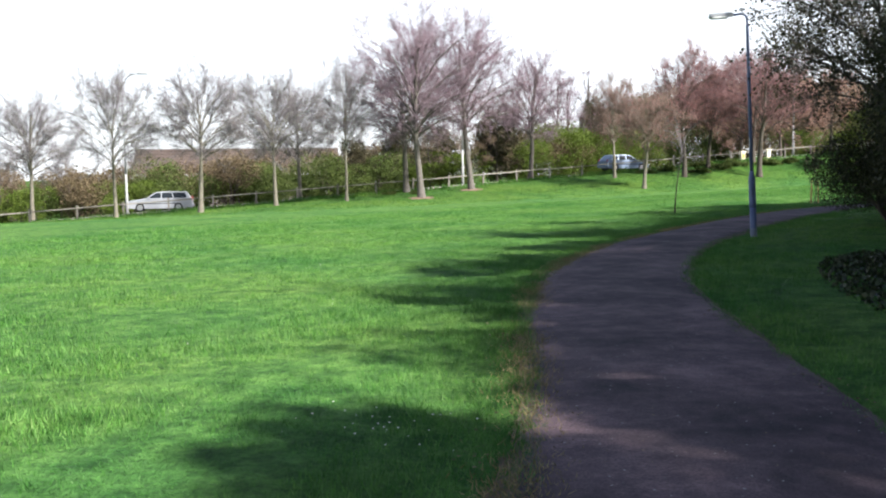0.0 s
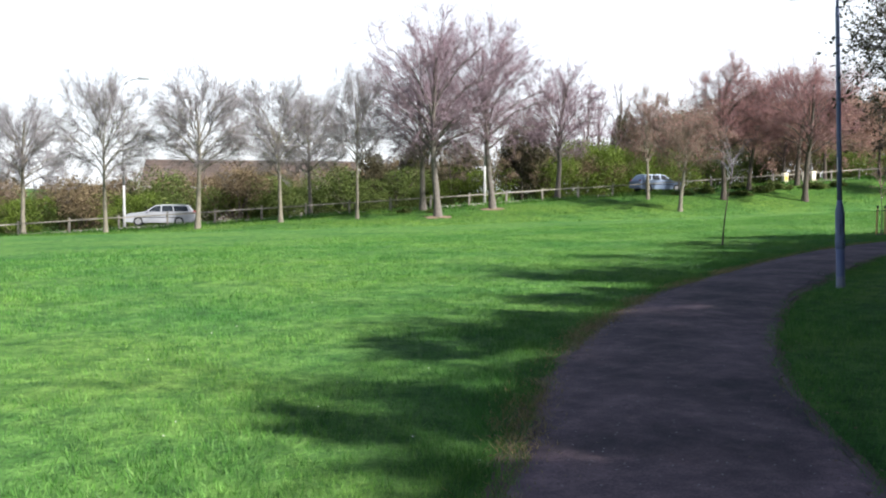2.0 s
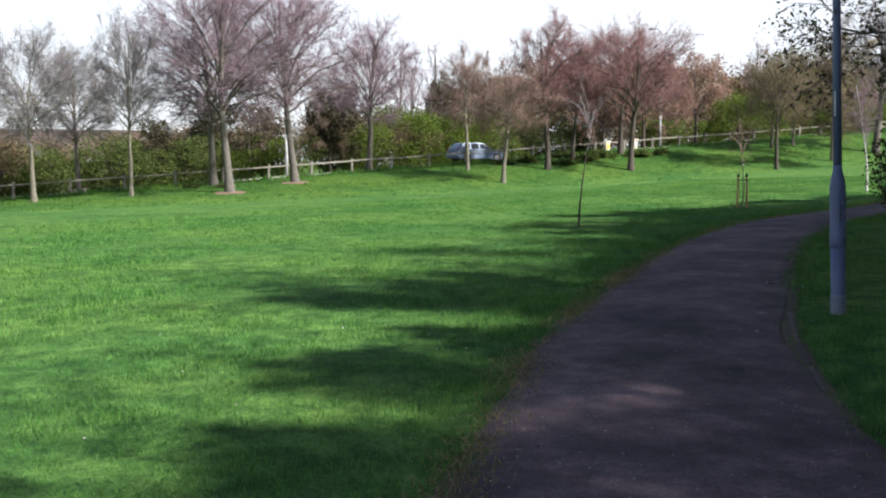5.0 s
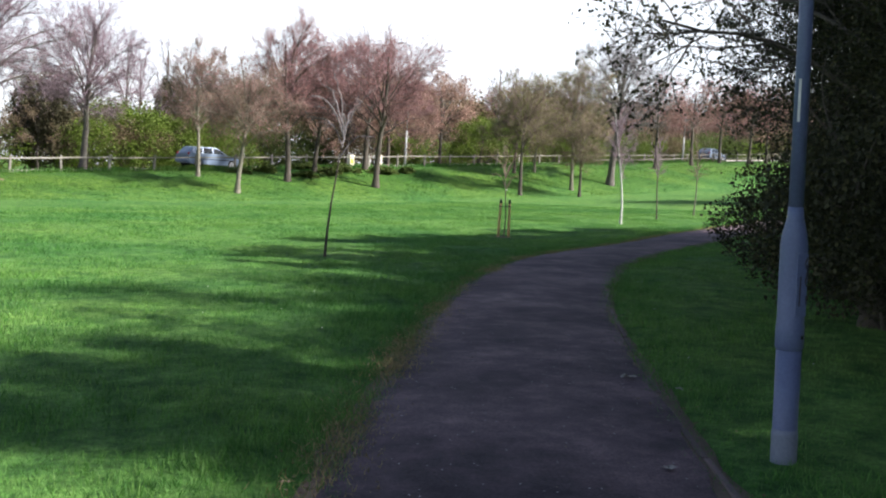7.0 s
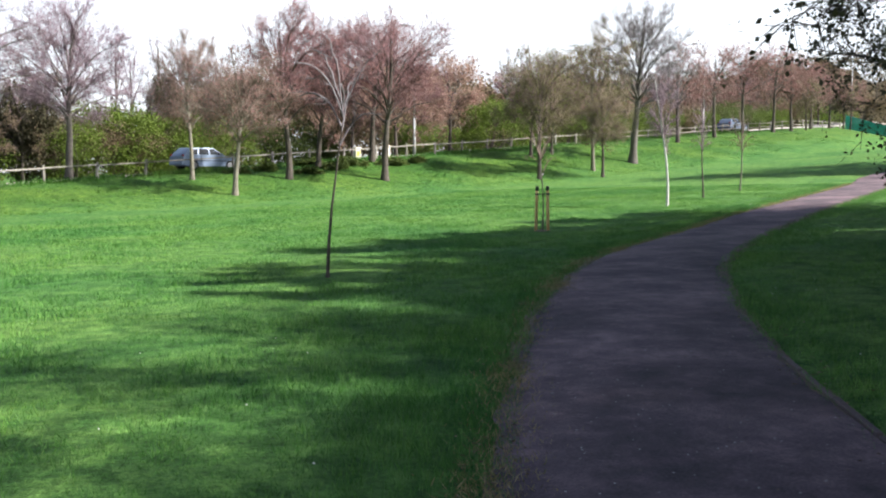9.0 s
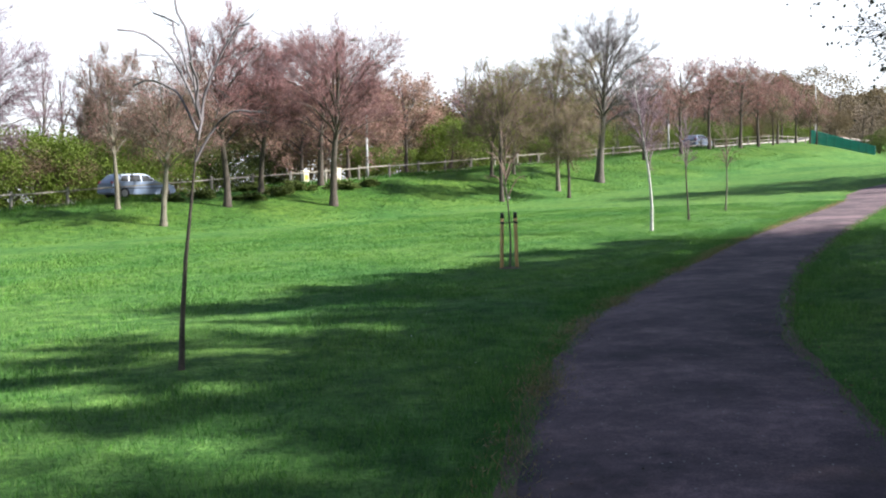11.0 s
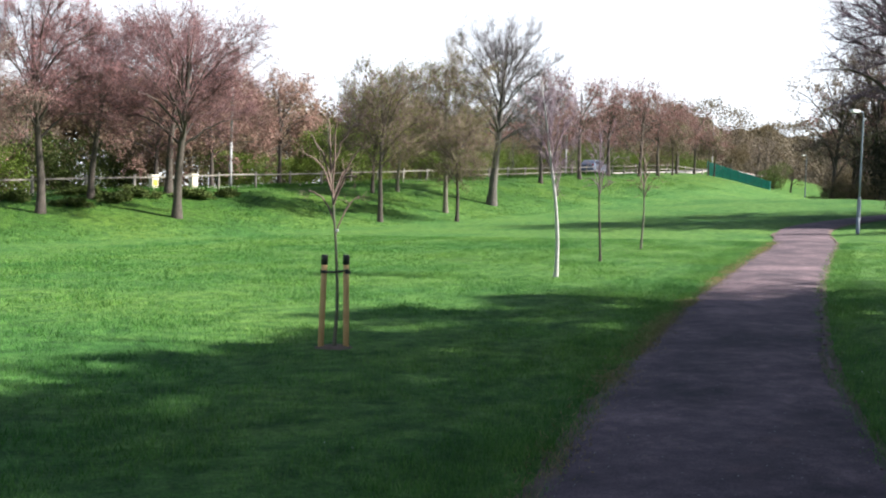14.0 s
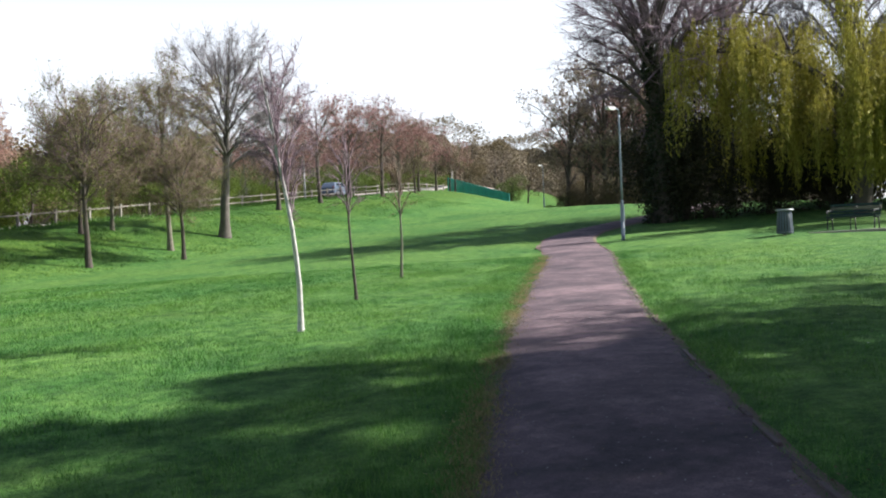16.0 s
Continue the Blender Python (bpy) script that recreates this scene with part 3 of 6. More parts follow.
def tree(name, label, seed, size, counts, bark, twig_mat, bud_mat=None, buds=0, bud_size=0.05, group="", ivy=0.0, slim=False, **shape):
    """A tree of trunk and limbs, fine twigs, and buds or young leaves, standing at the origin."""
    height, girth, clear, spread = size
    trunk, limbs, branches, shoots, twigs = skeleton_of(seed, height, girth, clear, spread, counts, **shape)
    rng = np.random.default_rng(seed + 500)
    ob = base(name, 0, 0, 0, label, "tree", group)
    v, f = tubes([trunk], 10)
    if not slim:
        v2, f2 = tubes(limbs, 5)
        f = np.vstack([f, f2 + len(v)])
        v = np.vstack([v, v2])
    put("trunk", array_mesh("trunk", v, f, True), bark, ob)
    v, f = tubes(limbs + branches if slim else branches, 3)
    w, h = tubes(shoots, 3)
    f = np.vstack([f, h + len(v)])
    v = np.vstack([v, w])
    f = np.vstack([f[:, [0, 1, 2]], f[:, [0, 2, 3]]])
    if twigs:
        w, h = cones(twigs)
        f = np.vstack([f, h + len(v)])
        v = np.vstack([v, w])
    put("crown", array_mesh("crown", v, f), twig_mat, ob)
    if buds:
        ends = [s[0] for s in (twigs or shoots)]
        pick = rng.integers(0, len(ends), buds)
        t = rng.uniform(0.2, 1.05, buds)
        c = np.array([ends[i][0] + (ends[i][-1] - ends[i][0]) * k for i, k in zip(pick, t)]) + rng.normal(0, 0.03, (buds, 3))
        v, f = leaves(rng, c, bud_size)
        put("foliage", array_mesh("foliage", v, f), bud_mat, ob)
    if ivy:
        t = trunk[0]
        n = 1500 if girth < 0.4 else 5000
        k = rng.uniform(0, 1, n) ** 1.2 * ivy * (len(t) - 1)
        i = k.astype(int)
        c = t[i] + (t[i + 1] - t[i]) * (k - i)[:, None]
        a = rng.uniform(0, 6.28, n)
        fat = girth * (0.7 + 0.9 * (1 - k / k.max()))
        c = c + np.stack([np.cos(a) * fat, np.sin(a) * fat, rng.normal(0, 0.15, n)], 1) * rng.uniform(0.7, 1.25, n)[:, None]
        v, f = leaves(rng, c, 0.13, 1.2, 0.4)
        put("ivy", array_mesh("ivy", v, f), IVY_LEAF, ob, "dark ivy climbing the trunk")
    return ob


def plant(ob, x, y, turn=0.0, scale=1.0, label="", first=False, sink=0.0):
    """Stands a tree, or a copy of it, on the ground."""
    m = pose(x, y, ground_z(x, y) - sink, 0, 0, turn)
    if not first:
        ob = copy_thing(ob, m)
    ob.matrix_basis = m
    ob.scale = (scale, scale, scale) if isinstance(scale, (int, float)) else scale
    if label:
        ob["label"] = label
    return ob


def chip_ring(x, y, r, seed, mat=CHIPS, high=1.0):
    """Bark-chip ring round a tree's foot, lying on the slope."""
    rng = np.random.default_rng(seed)
    a = np.arange(20) * 2 * math.pi / 20
    bm = bmesh.new()
    mid = bm.verts.new((x, y, ground_z(x, y) + 0.07 * high))
    rings = []
    for k, h in ((0.55, 0.06 * high), (1.0, 0.0)):
        rr = r * k * (1 + rng.normal(0, 0.11, 20))
        rings.append([bm.verts.new((x + q * math.cos(t), y + q * math.sin(t), ground_z(x + q * math.cos(t), y + q * math.sin(t)) + h + 0.01)) for q, t in zip(rr, a)])
    for k in range(20):
        j = (k + 1) % 20
        bm.faces.new((mid, rings[0][k], rings[0][j]))
        bm.faces.new((rings[0][k], rings[1][k], rings[1][j], rings[0][j]))
    tagged(part("bark_mulch", bm, mat, smooth=True), "brown bark mulch ring round a tree's foot", "mulch", "mulch rings")


# pale street trees along the bank
pale_a = tree("roadside_tree", "bare pale-barked tree with a rounded crown on the grass bank", 11, (9.4, 0.17, 2.3, 3.5), (19, 9, 7, 8), PALE_BARK, PALE_TWIG, TAN_BUD, 1200, 0.05, "trees along the bank", lift=0.06)
pale_b = tree("roadside_tree", "bare lichened tree with upswept branches on the grass bank", 12, (9.2, 0.16, 1.9, 3.7), (19, 9, 7, 8), PALE_BARK, PALE_TWIG, NEW_LEAF, 1200, 0.05, "trees along the bank", lift=0.2, top=0.6)
plant(pale_b, -28.6, 44.6, 40, (0.85, 0.85, 1.02), "tall bare pale tree with few upright limbs", True)
plant(pale_a, -24.1, 46.9, 0, 1.0, "", True)
plant(pale_b, -20.9, 52.0, 150, 1.0)
plant(pale_a, -16.5, 53.9, 260, (0.66, 0.66, 1.06), "narrow bare lichened tree on the grass bank")
plant(pale_a, -38.5, 51.5, 80, 1.0)
plant(pale_a, -22.5, 62.5, 200, 1.0)
# tall mauve trees
mauve = tree("tall_tree", "tall bare mauve-twigged tree in a mulch ring on the bank", 21, (13.7, 0.25, 2.4, 5.1), (24, 10, 7, 10), GREY_BARK, MAUVE_TWIG, MAUVE_BUD, 3600, 0.055, "tall trees on the bank", lift=0.10)
mauve_b = tree("tall_tree", "tall bare tree with reddish buds in a mulch ring", 22, (13.4, 0.23, 2.3, 4.3), (22, 10, 7, 10), GREY_BARK, MAUVE_TWIG, MAUVE_BUD, 4200, 0.055, "tall trees on the bank", lift=0.10)
plant(mauve, -11.5, 55.2, 30, 1.0, "", True)
plant(mauve_b, -8.7, 60.2, 0, 1.0, "", True)
plant(mauve, -13.6, 60.4, 140, (0.95, 0.95, 0.8), "slender bare mauve tree behind a taller one")
plant(mauve_b, -5.2, 71.5, 100, (1.0, 1.0, 0.84), "bare tree with clumps of ivy behind the fence")
chip_ring(-11.5, 55.2, 0.85, 1)
chip_ring(-8.7, 60.2, 0.8, 2)
# red-budded trees
red_a = tree("red_budded_tree", "red-budded spreading tree on the grass bank", 31, (10.0, 0.21, 1.7, 4.3), (17, 9, 7, 10), DARK_BARK, RED_TWIG, RED_BUD, 8500, 0.046, "red-budded trees", lift=0.15)
red_b = tree("red_budded_tree", "upright red-budded tree on the grass bank", 32, (10.6, 0.19, 1.8, 3.1), (17, 9, 7, 10), DARK_BARK, RED_TWIG, RED_BUD, 9000, 0.046, "red-budded trees", lift=0.28)
brown_a = tree("bank_tree", "brown-twigged round tree with a short pale trunk", 33, (8.0, 0.15, 1.5, 3.0), (16, 8, 6, 10), PALE_BARK, BROWN_TWIG, RED_BUD, 3600, 0.05, "trees along the bank", lift=0.2)
plant(brown_a, 3.85, 62.4, 0, 1.0, "", True)
plant(brown_a, 1.75, 66.9, 120, (0.85, 0.85, 1.02), "slim brown-twigged tree leaning on the bank")
plant(red_b, 7.2, 68.2, 0, 1.0, "", True)
plant(red_a, 13.1, 69.6, 0, 1.05, "large dark tree with pink buds and a spreading crown", True)
plant(red_a, 13.6, 76.6, 70, 1.0)
plant(red_b, 9.5, 72.9, 200, 0.9)
blossom = tree("blossom_tree", "tree covered in faded peach-pink blossom by the fence", 41, (8.8, 0.18, 1.4, 3.8), (15, 8, 6, 4), DARK_BARK, BROWN_TWIG, BLOSSOM, 12000, 0.085, "blossom trees", lift=0.12)
plant(blossom, 18.6, 92.5, 0, 1.0, "", True)
plant(blossom, 24.0, 95.0, 100, 1.0)
plant(blossom, 14.5, 90.5, 220, 0.95)
# young greenish trees on the right of the bank
green_a = tree("young_leaf_tree", "tree just coming into olive-green leaf on the bank", 51, (10.4, 0.15, 1.9, 2.9), (17, 8, 6, 10), PALE_BARK, BROWN_TWIG, NEW_LEAF, 7500, 0.055, "trees coming into leaf", lift=0.2)
green_b = tree("young_leaf_tree", "tree with a dark trunk coming into olive leaf", 52, (7.0, 0.13, 1.4, 2.5), (14, 8, 6, 9), DARK_BARK, BROWN_TWIG, NEW_LEAF, 6500, 0.05, "trees coming into leaf", lift=0.2)
plant(green_b, 24.4, 73.2, 0, (1.2, 1.2, 1.28), "brown-twigged tree with a forked trunk on the bank", True)
plant(green_b, 29.5, 74.4, 100, 0.92)
plant(green_a, 30.4, 78.2, 0, 1.05, "", True)
plant(green_a, 29.2, 83.6, 140, 0.8)
plant(green_b, 26.9, 82.0, 240, 1.0)
grey_top = tree("tall_tree", "tall pale-twigged tree with a thick dark trunk", 53, (13.6, 0.32, 2.6, 4.4), (24, 9, 7, 9), GREY_BARK, PALE_TWIG, TAN_BUD, 2000, 0.05, "tall trees on the bank", lift=0.14, low=-0.5)
plant(grey_top, 35.8, 82.9, 0, 1.0, "", True)
far_brown = tree("bank_tree", "brown-budded round tree along the fence", 54, (8.6, 0.17, 1.8, 3.2), (13, 7, 5, 4), DARK_BARK, BROWN_TWIG, RED_BUD, 3500, 0.075, "trees along the bank", lift=0.18, twig=0.013)
plant(far_brown, 62.8, 105.0, 0, 1.1, "", True)
for x, y, turn, s in ((58.5, 104.0, 60, 1.12), (66.5, 107.2, 130, 1.05), (71.5, 110.8, 10, 0.9), (76.5, 114.3, 200, 0.85), (52.0, 98.5, 90, 1.12), (45.5, 93.8, 170, 1.1), (83.0, 119.0, 250, 0.75)):
    plant(far_brown, x, y, turn, s)
plant(green_b, 69.5, 108.8, 60, 0.85)
plant(green_b, 79.0, 115.0, 160, 0.8)

# trees and bushes across the road
wood_a = tree("woodland_tree", "bare brown woodland tree across the road", 61, (10.5, 0.2, 1.0, 3.5), (10, 5, 4, 5), DARK_BARK, BROWN_TWIG, TAN_BUD, 2600, 0.095, "trees across the road", lift=0.2, twig=0.016)
wood_b = tree("woodland_tree", "tall thin bare tree across the road", 62, (13.5, 0.2, 3.0, 2.4), (10, 5, 4, 5), GREY_BARK, MAUVE_TWIG, MAUVE_BUD, 300, 0.08, "trees across the road", lift=0.3, ivy=0.5, twig=0.013)
wood_c = tree("woodland_tree", "brown-leaved bushy woodland tree across the road", 63, (8.6, 0.2, 0.7, 3.4), (10, 4, 4, 5), DARK_BARK, BROWN_TWIG, OLIVE_LEAF, 2800, 0.08, "trees across the road", lift=0.1, twig=0.016)


def beyond(s, off):
    """A place by metres along the road line and metres beyond the fence."""
    seg = np.hypot(*np.diff(ROAD_LINE, axis=0).T)
    cum = np.concatenate([[0], np.cumsum(seg)])
    x, y = np.interp(s, cum, ROAD_LINE[:, 0]), np.interp(s, cum, ROAD_LINE[:, 1])
    e = -0.5 if s > cum[-1] - 1 else 0.5
    s = min(s, cum[-1])
    dx, dy = np.interp(s + e, cum, ROAD_LINE[:, 0]) - x, np.interp(s + e, cum, ROAD_LINE[:, 1]) - y
    n = math.copysign(math.hypot(dx, dy), e)
    return float(x - dy / n * off), float(y + dx / n * off)


def bush(name, label, seed, size, count, leaf, leaf_mat, group, lumps=7, floor=0.0, stems=9, gaps=0.45):
    """A shrub: stems and a lumpy, gappy mass of leaves."""
    rng = np.random.default_rng(seed)
    w, h = size
    ob = base(name, 0, 0, 0, label, "shrub", group)
    lump = np.stack([rng.uniform(-0.6, 0.6, lumps) * w, rng.uniform(-0.6, 0.6, lumps) * w, rng.uniform(0.16, 0.80, lumps) * h], 1)
    lump[0] = (0, 0, 0.72 * h)
    lr = rng.uniform(0.32, 0.55, lumps) * min(w, h)
    pick = rng.integers(0, lumps, count)
    d = rng.normal(0, 1, (count, 3))
    d /= np.linalg.norm(d, axis=1)[:, None]
    c = lump[pick] + d * (lr[pick] * rng.uniform(0.45, 1.12, count) ** 0.6)[:, None] * np.array((1, 1, 0.85))
    # leaves sit in sprays
    c = c + 0.12 * np.sin(c[:, [1, 2, 0]] * 5.0)
    c = c[(c[:, 2] > floor)]
    c = c[np.sin(c[:, 0] * 3.1 + seed) * np.sin(c[:, 1] * 2.7) * np.sin(c[:, 2] * 3.3) < gaps]
    lines = []
    for k in range(stems):
        t = lump[k % lumps] + rng.normal(0, 0.2, 3)
        a = np.array((rng.normal(0, 0.15) * w * 0.5, rng.normal(0, 0.15) * w * 0.5, -0.1))
        lines.append(stem(rng, a, t - a, np.linalg.norm(t - a) * 1.0, 0.05, 0.012, 5, 0.08, 0.0))
        main = lines[-1][0]
        for _ in range(3):
            p = main[rng.integers(2, 6)]
            lines.append(stem(rng, p, turned(t - a, radians(rng.uniform(20, 60)), rng.uniform(0, 6.28)), lr.mean() * 0.95, 0.016, 0.005, 4, 0.12, 0.05))
    v, f = tubes(lines, 4)
    put("woody_frame", array_mesh("woody_frame", v, f, True), DARK_BARK, ob)
    v, f = leaves(rng, c, leaf, 1.5, 0.2)
    put("foliage", array_mesh("foliage", v, f), leaf_mat, ob)
    return ob


hedge_a = bush("hedge_bush", "green hedgerow bush across the road", 71, (2.6, 3.6), 8500, 0.075, HEDGE_LEAF, "hedgerow across the road", gaps=2.0)
hedge_b = bush("hedge_bush", "olive-brown hedgerow bush across the road", 72, (2.8, 4.0), 8500, 0.075, OLIVE_LEAF, "hedgerow across the road", gaps=2.0)
hedge_c = bush("hedge_bush", "bright fresh-green bush across the road", 73, (2.2, 2.9), 8000, 0.068, BRIGHT_LEAF, "hedgerow across the road", gaps=2.0)
rng = np.random.default_rng(5)
firsts = {id(hedge_a): True, id(hedge_b): True, id(hedge_c): True, id(wood_a): True, id(wood_b): True, id(wood_c): True}


def row(kind, x, y, turn, s):
    plant(kind, x, y, turn, s, "", firsts.pop(id(kind), False), 0.1)


for s in np.arange(44, 246, 4.6):
    x, y = beyond(s + rng.uniform(-1, 1), 11.5 + rng.uniform(0, 2.5))
    right = x > 40
    kind = (hedge_a, hedge_b, hedge_a, hedge_c, hedge_c)[int(rng.integers(0, 5))]
    if -14 < x < 24 and rng.uniform(0, 1) < 0.5:
        kind = hedge_c
    if right:
        kind = (hedge_b, hedge_a, hedge_a, hedge_c)[int(rng.integers(0, 4))]
    k = float(rng.uniform(0.9, 1.25))
    row(kind, x, y, float(rng.uniform(0, 360)), (k * 1.35, k * 1.35, k))
for s in np.arange(44, 92, 3.6):
    x, y = beyond(s + rng.uniform(-1, 1), 15 + rng.uniform(0, 1.5))
    k = float(rng.uniform(0.95, 1.15))
    row((hedge_a, hedge_c, hedge_a)[int(rng.integers(0, 3))], x, y, float(rng.uniform(0, 360)), (k * 1.4, k * 1.4, k * 0.9))
for s in np.arange(46, 250, 5.8):
    x, y = beyond(s + rng.uniform(-1.5, 1.5), 17 + rng.uniform(0, 6))
    kind = (wood_a, wood_c, wood_a, wood_c, wood_b)[int(rng.integers(0, 5))]
    if x < -4:
        kind = (wood_a, wood_c)[int(rng.integers(0, 2))]
    elif x < 4:
        kind = (wood_b, wood_c)[int(rng.integers(0, 2))]
    row(kind, x, y, float(rng.uniform(0, 360)), float(rng.uniform(0.72, 0.92)) * (1.12 if x > 10 else 0.9 if x > -4 else 0.66))
for s in np.arange(150, 256, 16.0):
    x, y = beyond(s + rng.uniform(-2, 2), 28 + rng.uniform(0, 9))
    row((wood_a, wood_c)[int(rng.integers(0, 2))], x, y, float(rng.uniform(0, 360)), float(rng.uniform(0.75, 0.95)))
for x, y, kind, k in ((-7.9, 83.6, wood_c, 1.05), (-4.3, 92.9, wood_b, 0.98), (-2.8, 96.2, wood_b, 0.9), (-0.1, 95.5, wood_b, 0.95), (1.5, 91.8, wood_c, 0.75), (-8.9, 80.0, wood_c, 0.6), (-43.2, 63.1, wood_c, 0.6),
                      (-39.0, 66.0, wood_a, 0.55), (-48.0, 62.0, wood_a, 0.6), (3.5, 88.5, wood_c, 0.8), (6.5, 92.0, wood_a, 0.8), (-11.5, 79.5, wood_c, 0.55), (-15.0, 78.5, wood_a, 0.6)):
    row(kind, x, y, (x * 37.0) % 360, k)

# brown scrub closing the view between the trees
mass = bush("woodland_scrub", "tall tangled brown scrub behind the roadside trees", 75, (3.6, 8.0), 7600, 0.16, OLIVE_LEAF, "woodland scrub", 18, 0.0, 16, 2.0)
firsts[id(mass)] = True
for s in np.arange(46, 252, 5.4):
    x, y = beyond(s + rng.uniform(-1, 1), (24 if x > 0 else 19) + rng.uniform(-2, 3))
    k = 0.68 if x < -12 else 0.8 if x < 4 else 1.38
    if x > 38:
        plant(far_brown, x, y, float(rng.uniform(0, 360)), float(rng.uniform(0.95, 1.2)), "brown bare woodland tree across the road")
        continue
    row(mass, x, y, float(rng.uniform(0, 360)), (k * 1.25, k * 1.25, k * float(rng.uniform(0.85, 1.1))))

# big bushes behind the tall trees: dark ivy-hung ones and a bright green one
ivy_mass = bush("ivy_hung_thicket", "dark ivy-hung thicket behind the tall trees", 76, (2.6, 7.2), 9000, 0.13, OLIVE_DARK, "ivy-hung thickets", 16, 0.0, 14, 2.0)
firsts[id(ivy_mass)] = True
for x, y, k, up in ((-21.4, 74.7, 0.8, 0.8), (-17.4, 78.0, 0.9, 0.95), (-14.6, 81.5, 0.95, 0.92), (-9.2, 82.6, 0.9, 1.12), (-0.4, 93.0, 0.55, 1.25), (-7.6, 81.0, 0.75, 0.95)):
    row(ivy_mass, x, y, (x * 41.0) % 360, (k, k, up))
for x, y, k in ((-3.2, 84.9, 1.7), (-5.9, 82.2, 1.3), (-0.4, 86.6, 1.5), (2.2, 87.0, 1.3), (27.7, 94.6, 1.5), (31.0, 97.0, 1.3)):
    row(hedge_c, x, y, (x * 53.0) % 360, (k * 1.1, k * 1.1, k * 1.08))

# woodland closing the far end of the park
for x, y, kind, k in ((96.4, 113.4, wood_a, 1.45), (98.9, 112.2, wood_a, 1.55), (98.6, 109.4, wood_a, 1.6), (101.5, 108.2, wood_a, 1.7), (100.4, 105.6, wood_a, 1.65), (103.5, 103.0, wood_a, 1.7)):
    row(kind, x, y, (x * 29) % 360, (k * 1.2, k * 1.2, k * 1.3))
for x, y, kind, k in ((97, 134, hedge_b, 1.1), (97.0, 114.6, hedge_a, 1.1), (96.4, 111.6, hedge_b, 1.3), (98.4, 108.2, hedge_b, 1.4), (100.2, 104.0, hedge_b, 1.4), (102, 130, hedge_a, 1.0), (101, 138, wood_c, 0.9), (106, 131, wood_c, 0.85),
                      (112, 128, wood_a, 1.05), (107, 122, hedge_b, 1.1), (110, 125, wood_c, 0.8), (116, 124, wood_c, 1.2), (120, 133, wood_a, 1.2), (124, 122, wood_a, 1.35), (132, 118, wood_c, 1.5), (94, 141, wood_a, 0.8),
                      (89, 146, wood_c, 0.85), (104, 136, wood_a, 0.9), (109, 140, wood_a, 1.1)):
    row(kind, x, y, (x * 13) % 360, k)


for x, y, k in ((100.0, 114.0, 1.75), (103.0, 111.5, 1.9), (105.0, 107.5, 1.95), (104.5, 103.5, 1.9), (108.0, 100.0, 1.9), (107.5, 114.5, 1.9)):
    plant(far_brown, x, y, (x * 17) % 360, (k, k, k * 1.05), "tall bare brown woodland tree at the far end", False, 0.1)


def hill_wood():
    """A wooded rise beyond the park: a slope under many small leaf clumps."""
    rng = np.random.default_rng(91)

    def crest(x):
        return 19.5 + 4.5 * np.exp(-((x - 122) / 12) ** 2) + 0.9 * np.sin(x * 0.45) + 0.6 * np.sin(x * 1.1)

    n = 60000
    x = rng.uniform(70, 200, n)
    y = 207 - 0.45 * (x - 60) + rng.uniform(-3, 3, n)
    z = crest(x) * (1 - rng.uniform(0, 1, n) ** 2 * 0.7) + rng.normal(0, 0.3, n)
    v, f = leaves(rng, np.stack([x, y, z], 1), 0.22, 1.6)
    ob = put("far_wood", array_mesh("far_wood", v, f), OLIVE_LEAF)
    tagged(ob, "distant brown wooded hillside beyond the park", "woodland", kind="stuff")
    hx, hv = np.meshgrid(np.arange(60, 210, 0.9), np.linspace(0, 1, 26))
    hy = 209 - 0.45 * (hx - 60) + 8 * hv ** 2
    hz = crest(hx) * hv * 0.99 + np.random.default_rng(92).normal(0, 0.22, hx.shape)
    i = np.arange(hx.size).reshape(hx.shape)
    hill = put("backdrop", array_mesh("backdrop", np.stack([hx, hy, hz], -1).reshape(-1, 3), np.stack([i[:-1, :-1], i[:-1, 1:], i[1:, 1:], i[1:, :-1]], -1).reshape(-1, 4)), HILL_WOOD)
    tagged(hill, "brown wooded hillside beyond the park", "hillside", kind="structure")


hill_wood()


# ---- shrubs and trees beside the path ----
shrub_a = bush("evergreen_shrub", "dense dark evergreen shrub beside the footpath", 81, (2.6, 5.0), 13000, 0.075, SHRUB_LEAF, "shrubs beside the path", 11, 0.25, 14)
shrub_b = bush("evergreen_shrub", "dark shrub with young olive leaves overhanging the verge", 82, (3.0, 5.6), 24000, 0.055, SHRUB_LEAF, "shrubs beside the path", 12, 0.7, 16)
shrub_first = {id(shrub_a): True, id(shrub_b): True}
# Shrubs below y 10 are stretched, and two unseen ones added, to deepen shade.
for x, y, kind, turn, k in ((7.6, -13.5, shrub_a, 10, 1.0), (6.9, -9.5, shrub_b, 60, 0.95), (6.6, -5.0, shrub_a, 130, 0.95), (6.7, -0.6, shrub_a, 200, 1.0), (7.1, 4.0, shrub_b, 20, 1.0),
                            (9.2, 8.3, shrub_a, 80, 1.05), (9.6, 12.0, shrub_b, 140, 1.05), (13.2, 19.4, shrub_b, 30, 1.05), (14.3, 23.6, shrub_b, 300, 0.9),
                            (9.6, -2.5, shrub_b, 110, 1.15), (8.8, -11.2, shrub_a, 40, 1.2), (8.7, -7.2, shrub_a, 290, 1.15), (10.2, 5.5, shrub_a, 30, 1.15), (12.6, 16.6, shrub_b, 280, 1.15), (16.5, 22.5, shrub_b, 170, 1.1)):
    plant(kind, x, y, turn, (k, k, k * (1.32 if y < 10 else 1.0)), "", shrub_first.pop(id(kind), False), 0.05)
